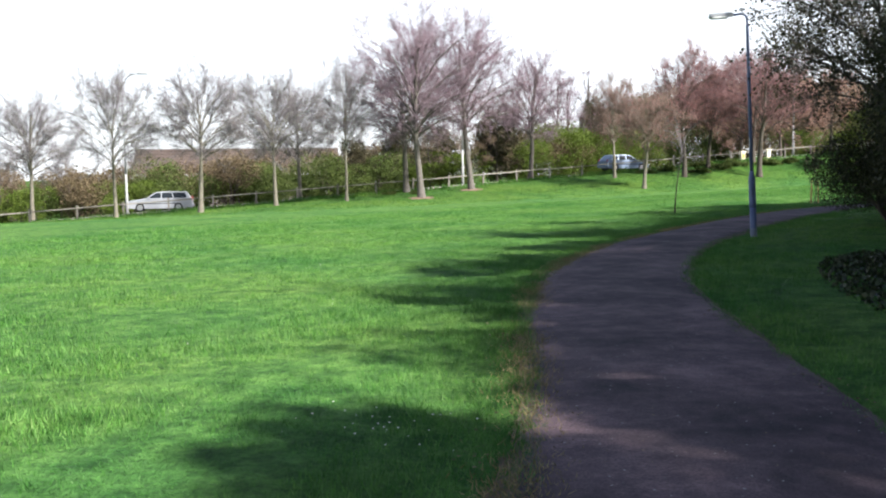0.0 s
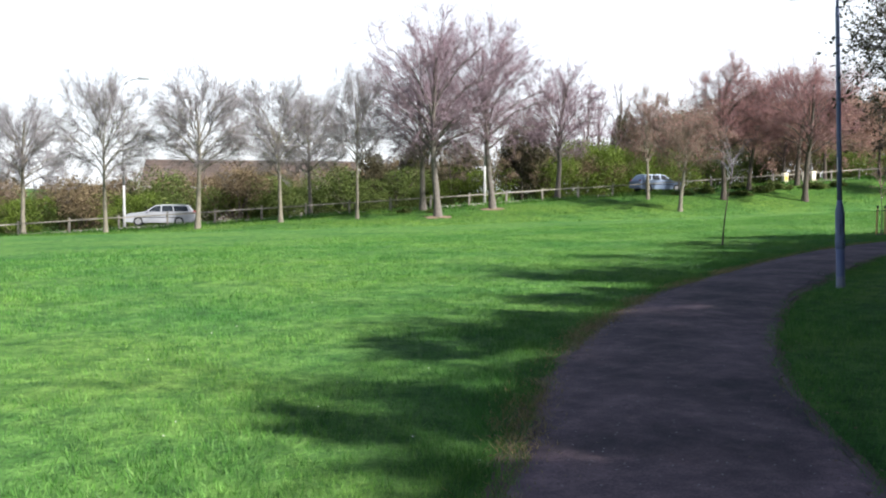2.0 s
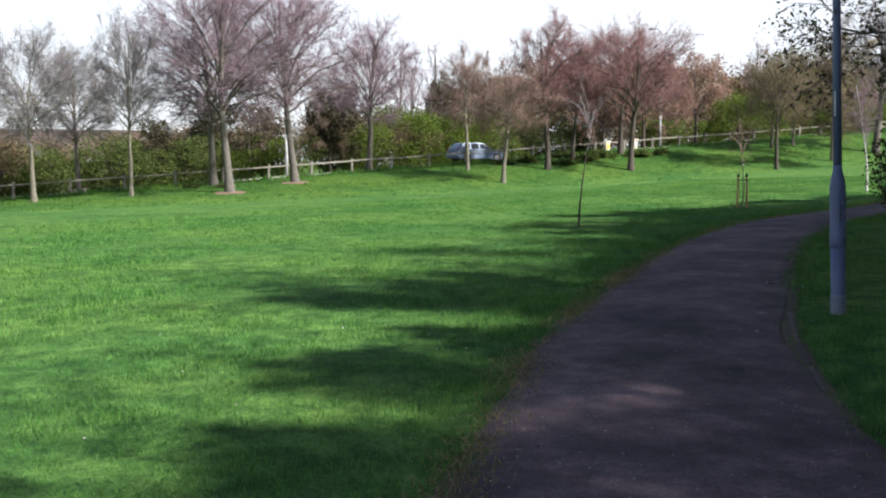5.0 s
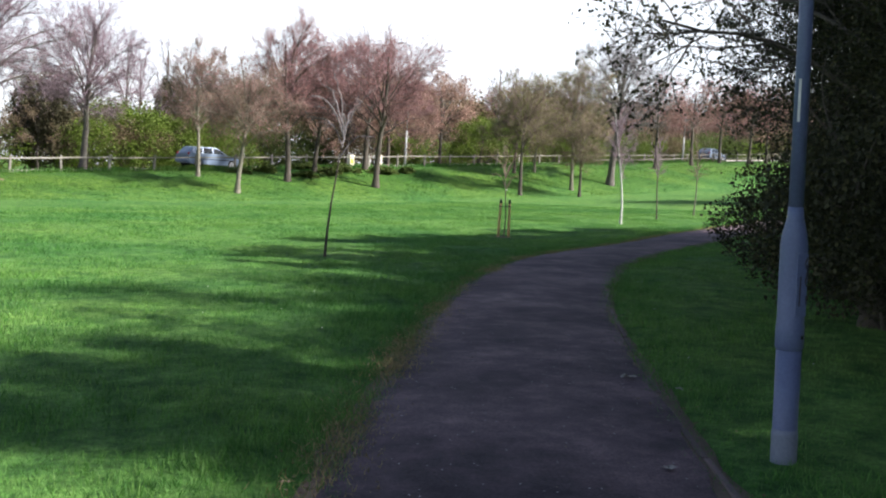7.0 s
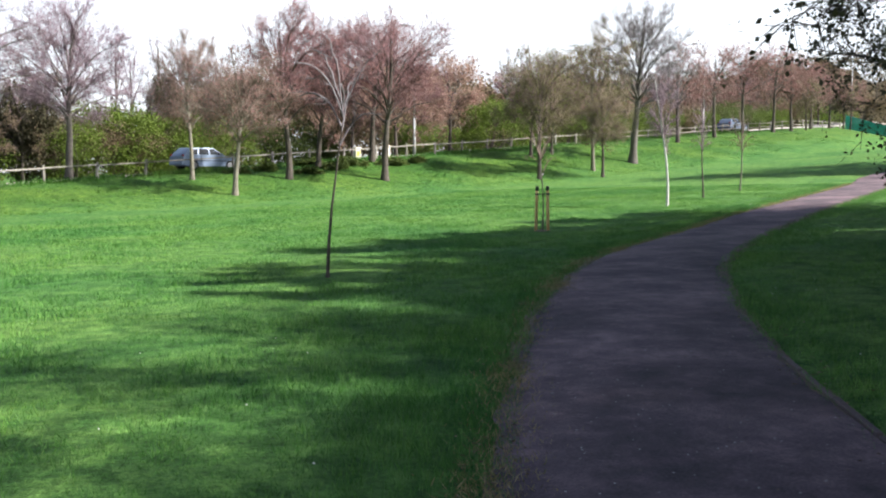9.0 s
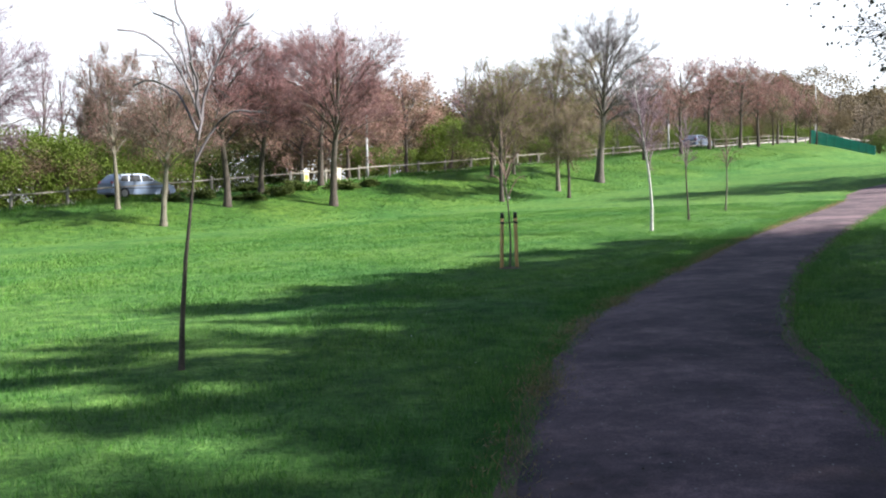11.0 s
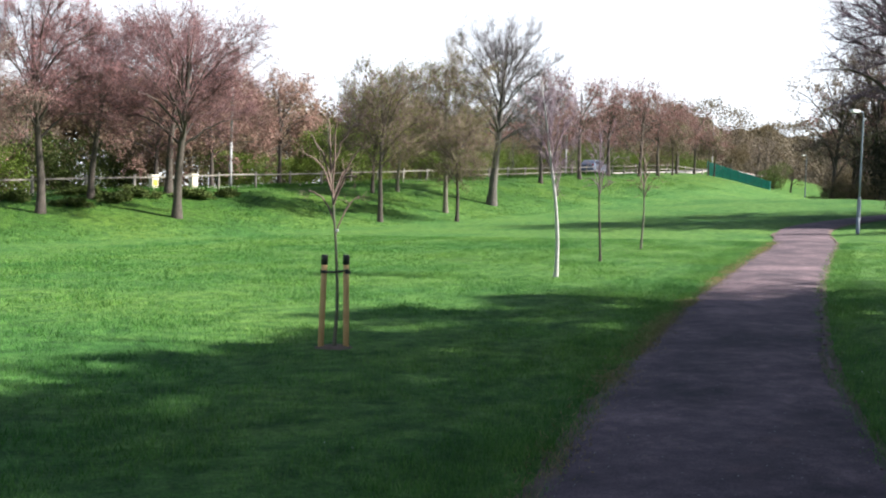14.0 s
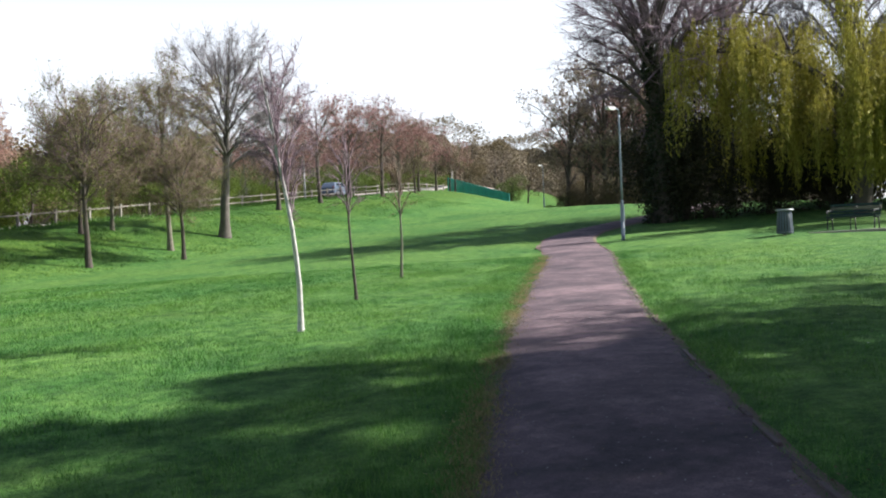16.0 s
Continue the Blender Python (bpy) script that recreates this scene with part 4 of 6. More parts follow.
dense = bush("evergreen_shrub", "dense near-black shrub with fine leaves hanging over the grass", 83, (2.2, 6.2), 58000, 0.034, SHRUB_LEAF, "shrubs beside the path", 16, 0.35, 20, 1.0)
plant(dense, 8.9, 15.9, 0, (1.0, 1.0, 0.75), "", True)
plant(dense, 10.5, 19.2, 130, (0.95, 0.95, 1.1))
plant(dense, 9.0, 12.2, 250, (1.05, 1.05, 1.0))
plant(dense, 8.1, 13.9, 40, (1.0, 1.0, 1.02))
plant(dense, 8.0, 8.6, 310, (1.1, 1.1, 1.05))
verge_tree = tree("verge_tree", "tall leafy dark tree shading the path", 84, (11.2, 0.2, 2.0, 3.5), (13, 5, 4, 3), DARK_BARK, DARK_BARK, SHRUB_LEAF, 17000, 0.17, "trees beside the path", lift=0.15)
bare_verge = tree("verge_tree", "tall half-bare tree coming into leaf beside the path", 87, (11.2, 0.2, 2.0, 3.6), (15, 7, 5, 4), DARK_BARK, DARK_BARK, SHRUB_LEAF, 4200, 0.11, "trees beside the path", lift=0.12)
verge_first = bare_first = True
# The rows standing out of view are added to throw shade and block skylight.
for x, y, turn, k in ((11.6, -15.0, 0, 1.0), (9.3, -9.9, 70, 1.0), (9.2, -3.4, 150, 0.95), (12.4, -6.5, 20, 1.0), (11.2, 0.4, 230, 1.0), (8.9, 0.7, 330, 0.95), (9.9, 4.4, 300, 0.95), (12.6, 7.0, 110, 1.0), (10.4, 9.3, 40, 1.0), (15.5, 15.6, 90, 0.95),
                      (18.6, 20.6, 120, 1.0), (20.0, 25.6, 200, 1.0), (22.0, 28.0, 20, 1.0), (24.6, 30.0, 280, 1.0), (29.2, 31.0, 330, 1.0), (26.8, 29.2, 80, 1.0), (31.6, 30.2, 160, 1.0), (36.5, 31.2, 240, 1.0),
                      (16.6, -6.5, 100, 1.1), (17.0, 2.5, 190, 1.1), (18.2, 10.5, 250, 1.1), (7.6, -20.0, 30, 0.9), (14.6, 20.2, 200, 0.95), (17.4, 23.8, 310, 1.0)):
    if x > 25.0:
        plant(bare_verge, x, y, turn, (k, k, k * 1.09), "", bare_first)
        bare_first = False
        continue
    plant(verge_tree, x, y, turn, (k, k, k * (1.09 if y > 10 else 0.86 if y > -7 else 0.82)), "", verge_first)
    verge_first = False
overhang = tree("verge_tree", "small half-bare tree with tiny new leaves overhanging the verge", 85, (6.6, 0.11, 1.2, 2.8), (12, 7, 5, 5), DARK_BARK, DARK_BARK, SHRUB_LEAF, 14000, 0.037, "trees beside the path", lift=0.05)
plant(overhang, 8.7, 16.3, 0, 1.15, "", True)
plant(overhang, 7.2, 11.4, 200, 1.25)
plant(overhang, 6.9, 3.5, 90, 1.2)
plant(overhang, 7.0, -1.0, 250, 1.2)
plant(overhang, 15.0, 25.4, 120, 1.15)
plant(overhang, 16.4, 21.6, 220, 1.3)
plant(overhang, 17.6, 27.2, 300, 1.35)
plant(overhang, 13.2, 13.4, 60, 1.3)


def ivy_patch(x, y, rx, ry, n, seed):
    rng = np.random.default_rng(seed)
    a, r = rng.uniform(0, 6.28, n), np.sqrt(rng.uniform(0, 1, n))
    px, py = x + rx * r * np.cos(a), y + ry * r * np.sin(a)
    pz = land(px, py) + 0.02 + 0.28 * (1 - r ** 2) * rng.uniform(0.4, 1, n)
    v, f = leaves(rng, np.stack([px, py, pz], 1), 0.06, 1.2)
    ob = put("ivy_ground_cover", array_mesh("ivy_ground_cover", v, f), IVY_LEAF)
    tagged(ob, "dark ivy creeping over the ground under the shrubs", "ivy", kind="stuff")


ivy_patch(5.6, 0.5, 1.9, 6.0, 9000, 3)

# ivy-clad tree, willow and dark thicket beyond the bench
ivy_tree = tree("ivy_clad_tree", "tall bare tree thickly wrapped in dark ivy", 86, (16.5, 0.5, 3.0, 5.4), (24, 12, 8, 7), DARK_BARK, MAUVE_TWIG, MAUVE_BUD, 1500, 0.06, "", lift=0.2, ivy=0.66)
plant(ivy_tree, 47.0, 58.3, 20, 1.0, "", True)
plant(grey_top, 55.5, 60.5, 60, 1.2, "tall bare tree behind the willow")
plant(grey_top, 58.5, 54.5, 160, 1.15, "tall bare tree behind the willow")
thicket = bush("thicket_bush", "dark shady thicket bush under the trees", 88, (3.2, 5.6), 17000, 0.075, THICKET_LEAF, "thicket under the trees", 12, 0.0, 14)
thicket_first = True
for x, y, turn, k in ((48.4, 58.2, 0, 0.9), (49.3, 57.6, 80, 1.05), (52.6, 56.0, 150, 1.0), (55.3, 54.0, 220, 1.05), (57.2, 51.2, 300, 1.0), (58.8, 48.0, 30, 1.05), (51.0, 60.6, 100, 1.2), (60.0, 44.5, 200, 1.1), (59.5, 56.5, 130, 1.3), (62.0, 52.0, 50, 1.3), (64.0, 47.5, 260, 1.3), (53.6, 53.2, 20, 0.55), (56.2, 50.2, 110, 0.55), (51.2, 55.2, 200, 0.5), (58.0, 46.6, 60, 0.55), (75.6, 63.5, 10, 1.5), (72.0, 67.0, 90, 1.5), (79.0, 59.0, 170, 1.5), (66.5, 58.5, 240, 1.3), (70.0, 53.0, 310, 1.4)):
    plant(thicket, x, y, turn, k, "", thicket_first, 0.1)
    thicket_first = False


def willow(x, y, seed):
    """Weeping willow: a leaning trunk, arching limbs and hanging curtains of yellow-green shoots."""
    rng = np.random.default_rng(seed)
    ob = base("weeping_willow", x, y, ground_z(x, y), "weeping willow with long curtains of yellow-green shoots", "tree")
    trunk = stem(rng, (0, 0, -0.2), (0.1, 0.05, 1), 4.2, 0.42, 0.30, 6, 0.08, 0)
    limbs, shoots = [trunk], []
    for k in range(16):
        a = k * 2.4 + rng.normal(0, 0.2)
        p = trunk[0][int(rng.integers(3, 7))]
        limb = stem(rng, p, (math.cos(a) * 0.75, math.sin(a) * 0.75, 1.0), rng.uniform(5.5, 10.0), 0.17, 0.03, 8, 0.10, -0.05)
        limbs.append(limb)
        for _ in range(6):
            q = limb[0][int(rng.integers(3, 9))]
            limbs.append(stem(rng, q, (rng.normal(0, 1), rng.normal(0, 1), 0.55), rng.uniform(1.2, 2.6), 0.045, 0.012, 5, 0.14, -0.12))
    v, f = tubes(limbs, 6)
    put("trunk", array_mesh("trunk", v, f, True), DARK_BARK, ob)
    for limb, _ in limbs[1:]:
        for _ in range(27):
            q = limb[int(rng.integers(2, len(limb)))] + rng.normal(0, 0.25, 3)
            length = min(rng.uniform(1.2, 4.6), max(0.6, q[2] - rng.uniform(0.7, 2.6)))
            n = 6
            t = np.linspace(0, 1, n)[:, None]
            drift = rng.normal(0, 0.10, 2)
            pts = q + np.hstack([np.sin(t * 2) * drift[0] + 0.04 * rng.normal(0, 1, (n, 1)), np.sin(t * 2) * drift[1] + 0.04 * rng.normal(0, 1, (n, 1)), 0.12 * np.sin(t * 3) - length * t])
            shoots.append((pts, np.linspace(0.009, 0.004, n)))
    v, f = tubes(shoots, 3)
    put("crown", array_mesh("crown", v, f), WILLOW_LEAF, ob)
    c = np.vstack([p[0] + (p[-1] - p[0]) * rng.uniform(0, 1, (38, 1)) + rng.normal(0, 0.03, (38, 3)) for p, _ in shoots])
    v, f = leaves(rng, c, 0.052, 3.6, 2.2)
    put("foliage", array_mesh("foliage", v, f), WILLOW_LEAF, ob)


willow(51.0, 50.5, 4)


scrub = bush("bramble_patch", "low dark bramble patch on the bank under trees", 90, (1.3, 0.75), 2200, 0.12, HEDGE_LEAF, "brambles under the trees", 8, 0.0, 5)
scrub_first = True
for x, y, turn, k in ((6.0, 71.6, 0, 1.0), (8.4, 70.4, 60, 0.9), (10.6, 72.4, 120, 1.1), (12.0, 74.6, 200, 1.2), (14.8, 75.2, 260, 1.1), (16.6, 76.6, 330, 0.9), (4.2, 70.0, 40, 0.8), (9.0, 74.8, 90, 1.2), (-14.6, 58.6, 10, 0.7), (-12.4, 58.0, 130, 0.6)):
    plant(scrub, x, y, turn, (k, k, k * 0.5), "", scrub_first, 0.03)
    scrub_first = False


# ---- saplings on the lawn ----
def sapling(name, label, x, y, height, girth, clear, spread, counts, bark, twigs, seed, lift=0.4, up=0.4, lean=0.0, buds=0, low=-0.7, top=0.9):
    ob = tree(name, label, seed, (height, girth, clear, spread), counts, bark, twigs, TAN_BUD, buds, 0.02, "young trees on the lawn", lift=lift, up=up, top=top, twig=0.0075, low=low, slim=True, limb=0.28)
    plant(ob, x, y, 0, 1.0, "", True)
    ob.matrix_basis = ob.matrix_basis @ pose(0, 0, 0, 0, lean, 0)
    return ob


sapling("sapling", "thin bare sapling with a forked V-shaped crown", 3.41, 24.67, 3.7, 0.030, 1.9, 0.85, (8, 3, 3), DARK_BARK, PALE_TWIG, 101, 0.5, 0.5, 2.0, top=0.62)
staked_young = sapling("staked_sapling", "young bare tree tied between two wooden stakes", 10.13, 34.2, 3.25, 0.026, 1.4, 0.55, (10, 3, 3), GREEN_BARK, BROWN_TWIG, 102, 0.4, 0.5)
sapling("silver_birch", "young silver birch with a bright white trunk", 17.42, 41.63, 5.0, 0.050, 1.7, 0.72, (20, 6, 5, 3), BIRCH_BARK, MAUVE_TWIG, 103, 0.7, 0.5, -3.2, 300)
sapling("sapling", "slender bare young tree with a dark stem", 20.86, 45.27, 4.1, 0.038, 1.5, 0.65, (13, 5, 4), DARK_BARK, MAUVE_TWIG, 104, 0.5, 0.5, -1.5, 200)
sapling("sapling", "slender young tree with a yellow-lichened stem", 24.83, 49.17, 4.0, 0.042, 1.5, 0.75, (13, 5, 4), GREEN_BARK, BROWN_TWIG, 105, 0.5, 0.45, -0.5, 200)


def tree_stake(x, y, lean):
    z = ground_z(x, y)
    ob = base("tree_stake", x, y, z, "round wooden tree stake with a black cap", "stake", "stakes of the young tree", 0)
    bm = bmesh.new()
    lathe(bm, [(0.036, -0.2), (0.037, 0.3), (0.036, 0.7), (0.037, 1.06)], 14)
    part("post", bm, STAKE_WOOD, ob, smooth=True)
    bm = bmesh.new()
    lathe(bm, [(0.041, 1.02), (0.042, 1.12), (0.036, 1.14)], 14)
    part("cap", bm, BLACK_TRIM, ob, "black plastic cap", True)
    ob.matrix_basis = ob.matrix_basis @ pose(0, 0, 0, 0, lean, 0)


tree_stake(9.98, 34.25, 1.0)
tree_stake(10.27, 34.15, -1.6)
bm = bmesh.new()
tie_z = ground_z(10.13, 34.2) + 0.93
for a, b in (((9.99, 34.21, tie_z), (10.12, 34.16, tie_z)), ((10.12, 34.17, tie_z), (10.26, 34.11, tie_z + 0.03))):
    rod(bm, a, b, 0.014, 0.014, 8)
for cx, cy in ((9.995, 34.25), (10.255, 34.15)):
    bmesh.ops.create_cone(bm, segments=14, radius1=0.046, radius2=0.046, depth=0.035, matrix=Matrix.Translation((cx, cy, tie_z)))
tagged(part("tree_tie", bm, BLACK_TRIM), "black rubber strap tying a sapling to its stakes", "tree tie")
chip_ring(10.13, 34.2, 0.24, 9, SOIL, 0.4)
bm = bmesh.new()
lathe(bm, [(0.019, 0.0), (0.023, 0.014), (0.019, 0.03)], 10)
tag = part("guard_ring", bm, PALE_PAINT, staked_young, "white plastic ring round the stem")
tag.location = (0.0, 0.0, 1.42)


# ---- park lamps ----
def park_lamp(x, y, label, turn, first=None, paint=LAMP_PAINT, marked=True):
    z = ground_z(x, y)
    if first:
        return copy_thing(first, pose(x, y, z, 0, 0, turn))
    ob = base("park_lamp", x, y, z, label, "lamp post", "park lamps", turn)
    bm = bmesh.new()
    lathe(bm, [(0.072, -0.2), (0.073, 0.22), (0.070, 0.23), (0.071, 0.72)], 20)
    foot = part("base_section", bm, paint, ob, "", True)
    bm = bmesh.new()
    lathe(bm, [(0.0725, -0.02), (0.0745, 0.03), (0.0745, 0.2), (0.0725, 0.235)], 20)
    part("foot_band", bm, SCUFFED, ob, "bare grey scuffed foot", True)
    bm = bmesh.new()
    lathe(bm, [(0.0715, 0.70), (0.079, 0.71), (0.080, 0.84), (0.076, 0.85), (0.076, 1.30), (0.070, 1.36), (0.046, 1.46), (0.042, 1.52)], 20)
    sleeve = part("sleeve", bm, paint, ob, "", True)
    bm = bmesh.new()
    lathe(bm, [(0.042, 1.5), (0.039, 2.6), (0.033, 4.58), (0.030, 4.74)], 16)
    part("column", bm, paint, ob, "", True)
    bm = bmesh.new()
    box(bm, 0.075, 0.012, 0.36, Matrix.Translation((0, -0.074, 1.08)), 0.003)
    part("service_door", bm, paint, ob)
    bm = bmesh.new()
    box(bm, 0.014, 0.010, 0.02, Matrix.Translation((0.02, -0.078, 0.78)))
    part("lock", bm, BLACK_TRIM, ob)
    if marked:
        # scrawled marks on the sleeve and a torn strip on the column
        bm = bmesh.new()
        for a, b in (((0.030, 1.24), (0.015, 1.20)), ((0.015, 1.20), (0.036, 1.16)), ((0.036, 1.16), (0.020, 1.10)), ((0.020, 1.10), (0.040, 1.07)), ((-0.012, 1.13), (-0.016, 0.96)), ((0.030, 1.02), (0.034, 0.97)), ((0.042, 1.20), (0.046, 1.13))):
            q = lambda p: (min(p[0], 0.034), -0.0815, p[1])
            rod(bm, q(a), q(b), 0.0045, 0.0045, 5)
        part("scrawl", bm, MARKS, ob, "black scrawled marker lines")
        bm = bmesh.new()
        box(bm, 0.014, 0.004, 0.24, Matrix.Translation((-0.034, -0.0225, 2.12)) @ pose(0, 0, 0, 0, 0, -56), 0.001)
        part("sticker", bm, STICKER, ob, "torn white sticker strip")
    bm = bmesh.new()
    pts = [(0, 0, 4.72), (0, 0, 4.86), (-0.04, 0, 4.94), (-0.12, 0, 4.97), (-0.34, 0, 4.95)]
    for a, b in zip(pts, pts[1:]):
        rod(bm, a, b, 0.023, 0.023, 10)
    part("bracket", bm, paint, ob, "", True)
    bm = bmesh.new()
    vs = box(bm, 0.52, 0.20, 0.10, Matrix.Translation((-0.56, 0, 4.97)), 0.03)
    for v in bm.verts:
        if v.co.x < -0.6:
            v.co.y *= 0.78
            v.co.z -= 0.012
        if v.co.x > -0.42:
            v.co.y *= 0.6
    # The unmarked lamps' heads are painted white to stand for sun on their tops.
    head = part("lantern", bm, GALVANISED if marked else PALE_PAINT, ob, "grey lantern head" if marked else "lantern head painted white like its sunlit top", True)
    bm = bmesh.new()
    box(bm, 0.36, 0.15, 0.05, Matrix.Translation((-0.60, 0, 4.915)), 0.02)
    part("lens", bm, LENS, head, "", True)
    return ob


lamp = park_lamp(4.2, 11.4, "blue-grey steel park lamp post with scrawled marks beside the path", 6)
lamp.matrix_basis = pose(4.2, 11.4, ground_z(4.2, 11.4) - 0.05, 0, -2.4, 0) @ pose(0, 0, 0, 0, 0, 6)
lamp2 = park_lamp(37.9, 52.9, "pale grey steel park lamp post where the path turns", 10, None, STEEL_PAINT, False)
lamp3 = park_lamp(86.5, 107.5, "", 10, lamp2)
lamp3["label"] = "distant grey park lamp post at the far lawn"


# ---- street lamps along the road ----
def street_lamp(x, y, turn, first=None, scale=1.0):
    z = ground_z(x, y)
    if first:
        ob = copy_thing(first, pose(x, y, z, 0, 0, turn))
        ob.scale = (1, 1, scale)
        return ob
    ob = base("street_lamp", x, y, z, "tall pale street lamp with a curved arm by the road", "street lamp", "street lamps", turn)
    bm = bmesh.new()
    lathe(bm, [(0.105, -0.2), (0.105, 1.5), (0.085, 1.6), (0.08, 3.0)], 14)
    part("lower_column", bm, GREY_PAINT, ob, "pale grey painted lower column", True)
    bm = bmesh.new()
    lathe(bm, [(0.078, 3.0), (0.05, 9.4)], 12)
    part("upper_column", bm, GALVANISED, ob, "", True)
    bm = bmesh.new()
    pts = [(0, 0, 9.3), (0.15, 0, 9.75), (0.5, 0, 10.05), (1.1, 0, 10.2)]
    for a, b in zip(pts, pts[1:]):
        rod(bm, a, b, 0.045, 0.04, 10)
    part("arm", bm, GALVANISED, ob, "", True)
    bm = bmesh.new()
    box(bm, 0.75, 0.26, 0.16, Matrix.Translation((1.4, 0, 10.2)), 0.05)
    part("lantern", bm, GALVANISED, ob, "grey lantern head", True)
    return ob


slamp = street_lamp(-33.0, 54.6, 20)
for x, y, turn in ((-10.4, 67.6, 115), (18.5, 85.2, 115), (57.5, 110.5, 115), (-58.0, 43.2, 110)):
    street_lamp(x, y, turn, slamp)
street_lamp(90.6, 129.0, 200, slamp, 0.86)


# ---- fence ----
def park_fence():
    ob = base("fence", 0, 0, 0, "low weathered post and rail fence along the road", "fence")
    post_me, rail_len = None, 3.05
    line = spline([tuple(p) for p in FENCE_LINE], 0.5)
    cum = np.concatenate([[0], np.cumsum(np.hypot(*np.diff(line, axis=0).T))])
    places = []
    for s in np.arange(14, cum[-1], rail_len):
        x, y = float(np.interp(s, cum, line[:, 0])), float(np.interp(s, cum, line[:, 1]))
        places.append((x, y, ground_z(x, y)))
    bm = bmesh.new()
    box(bm, 0.13, 0.13, 1.35, Matrix.Translation((0, 0, 0.375)), 0.02)
    for v in bm.verts:
        if v.co.z > 1.0 and v.co.y > 0:
            v.co.z -= 0.03
    post_me = bpy.data.meshes.new("post")
    bm.to_mesh(post_me)
    bm.free()
    bm = bmesh.new()
    box(bm, 1.0, 0.05, 0.085, None, 0.012)
    rail_me = bpy.data.meshes.new("rail")
    bm.to_mesh(rail_me)
    bm.free()
    rng = np.random.default_rng(8)
    for k, (x, y, z) in enumerate(places):
        p = put("post", post_me, FENCE_WOOD, ob)
        turn = math.degrees(math.atan2(places[min(k + 1, len(places) - 1)][1] - places[max(k - 1, 0)][1], places[min(k + 1, len(places) - 1)][0] - places[max(k - 1, 0)][0]))
        p.matrix_basis = pose(x, y, z, rng.normal(0, 1.2), rng.normal(0, 1.2), turn)
        if k + 1 < len(places):
            q = Vector(places[k + 1])
            a = Vector((x, y, z))
            for h in ((0.86,) if x < 40 else (0.86, 0.42)):
                d = q - a
                side = Vector((d.y, -d.x, 0)).normalized() * 0.097
                r = put("rail", rail_me, FENCE_WOOD, ob)
                r.matrix_basis = Matrix.Translation((a + q) / 2 + side + Vector((0, 0, h + rng.normal(0, 0.012)))) @ d.to_track_quat("X", "Z").to_matrix().to_4x4() @ Matrix.Diagonal((d.length + 0.04, 1, 1, 1))
    return ob


park_fence()


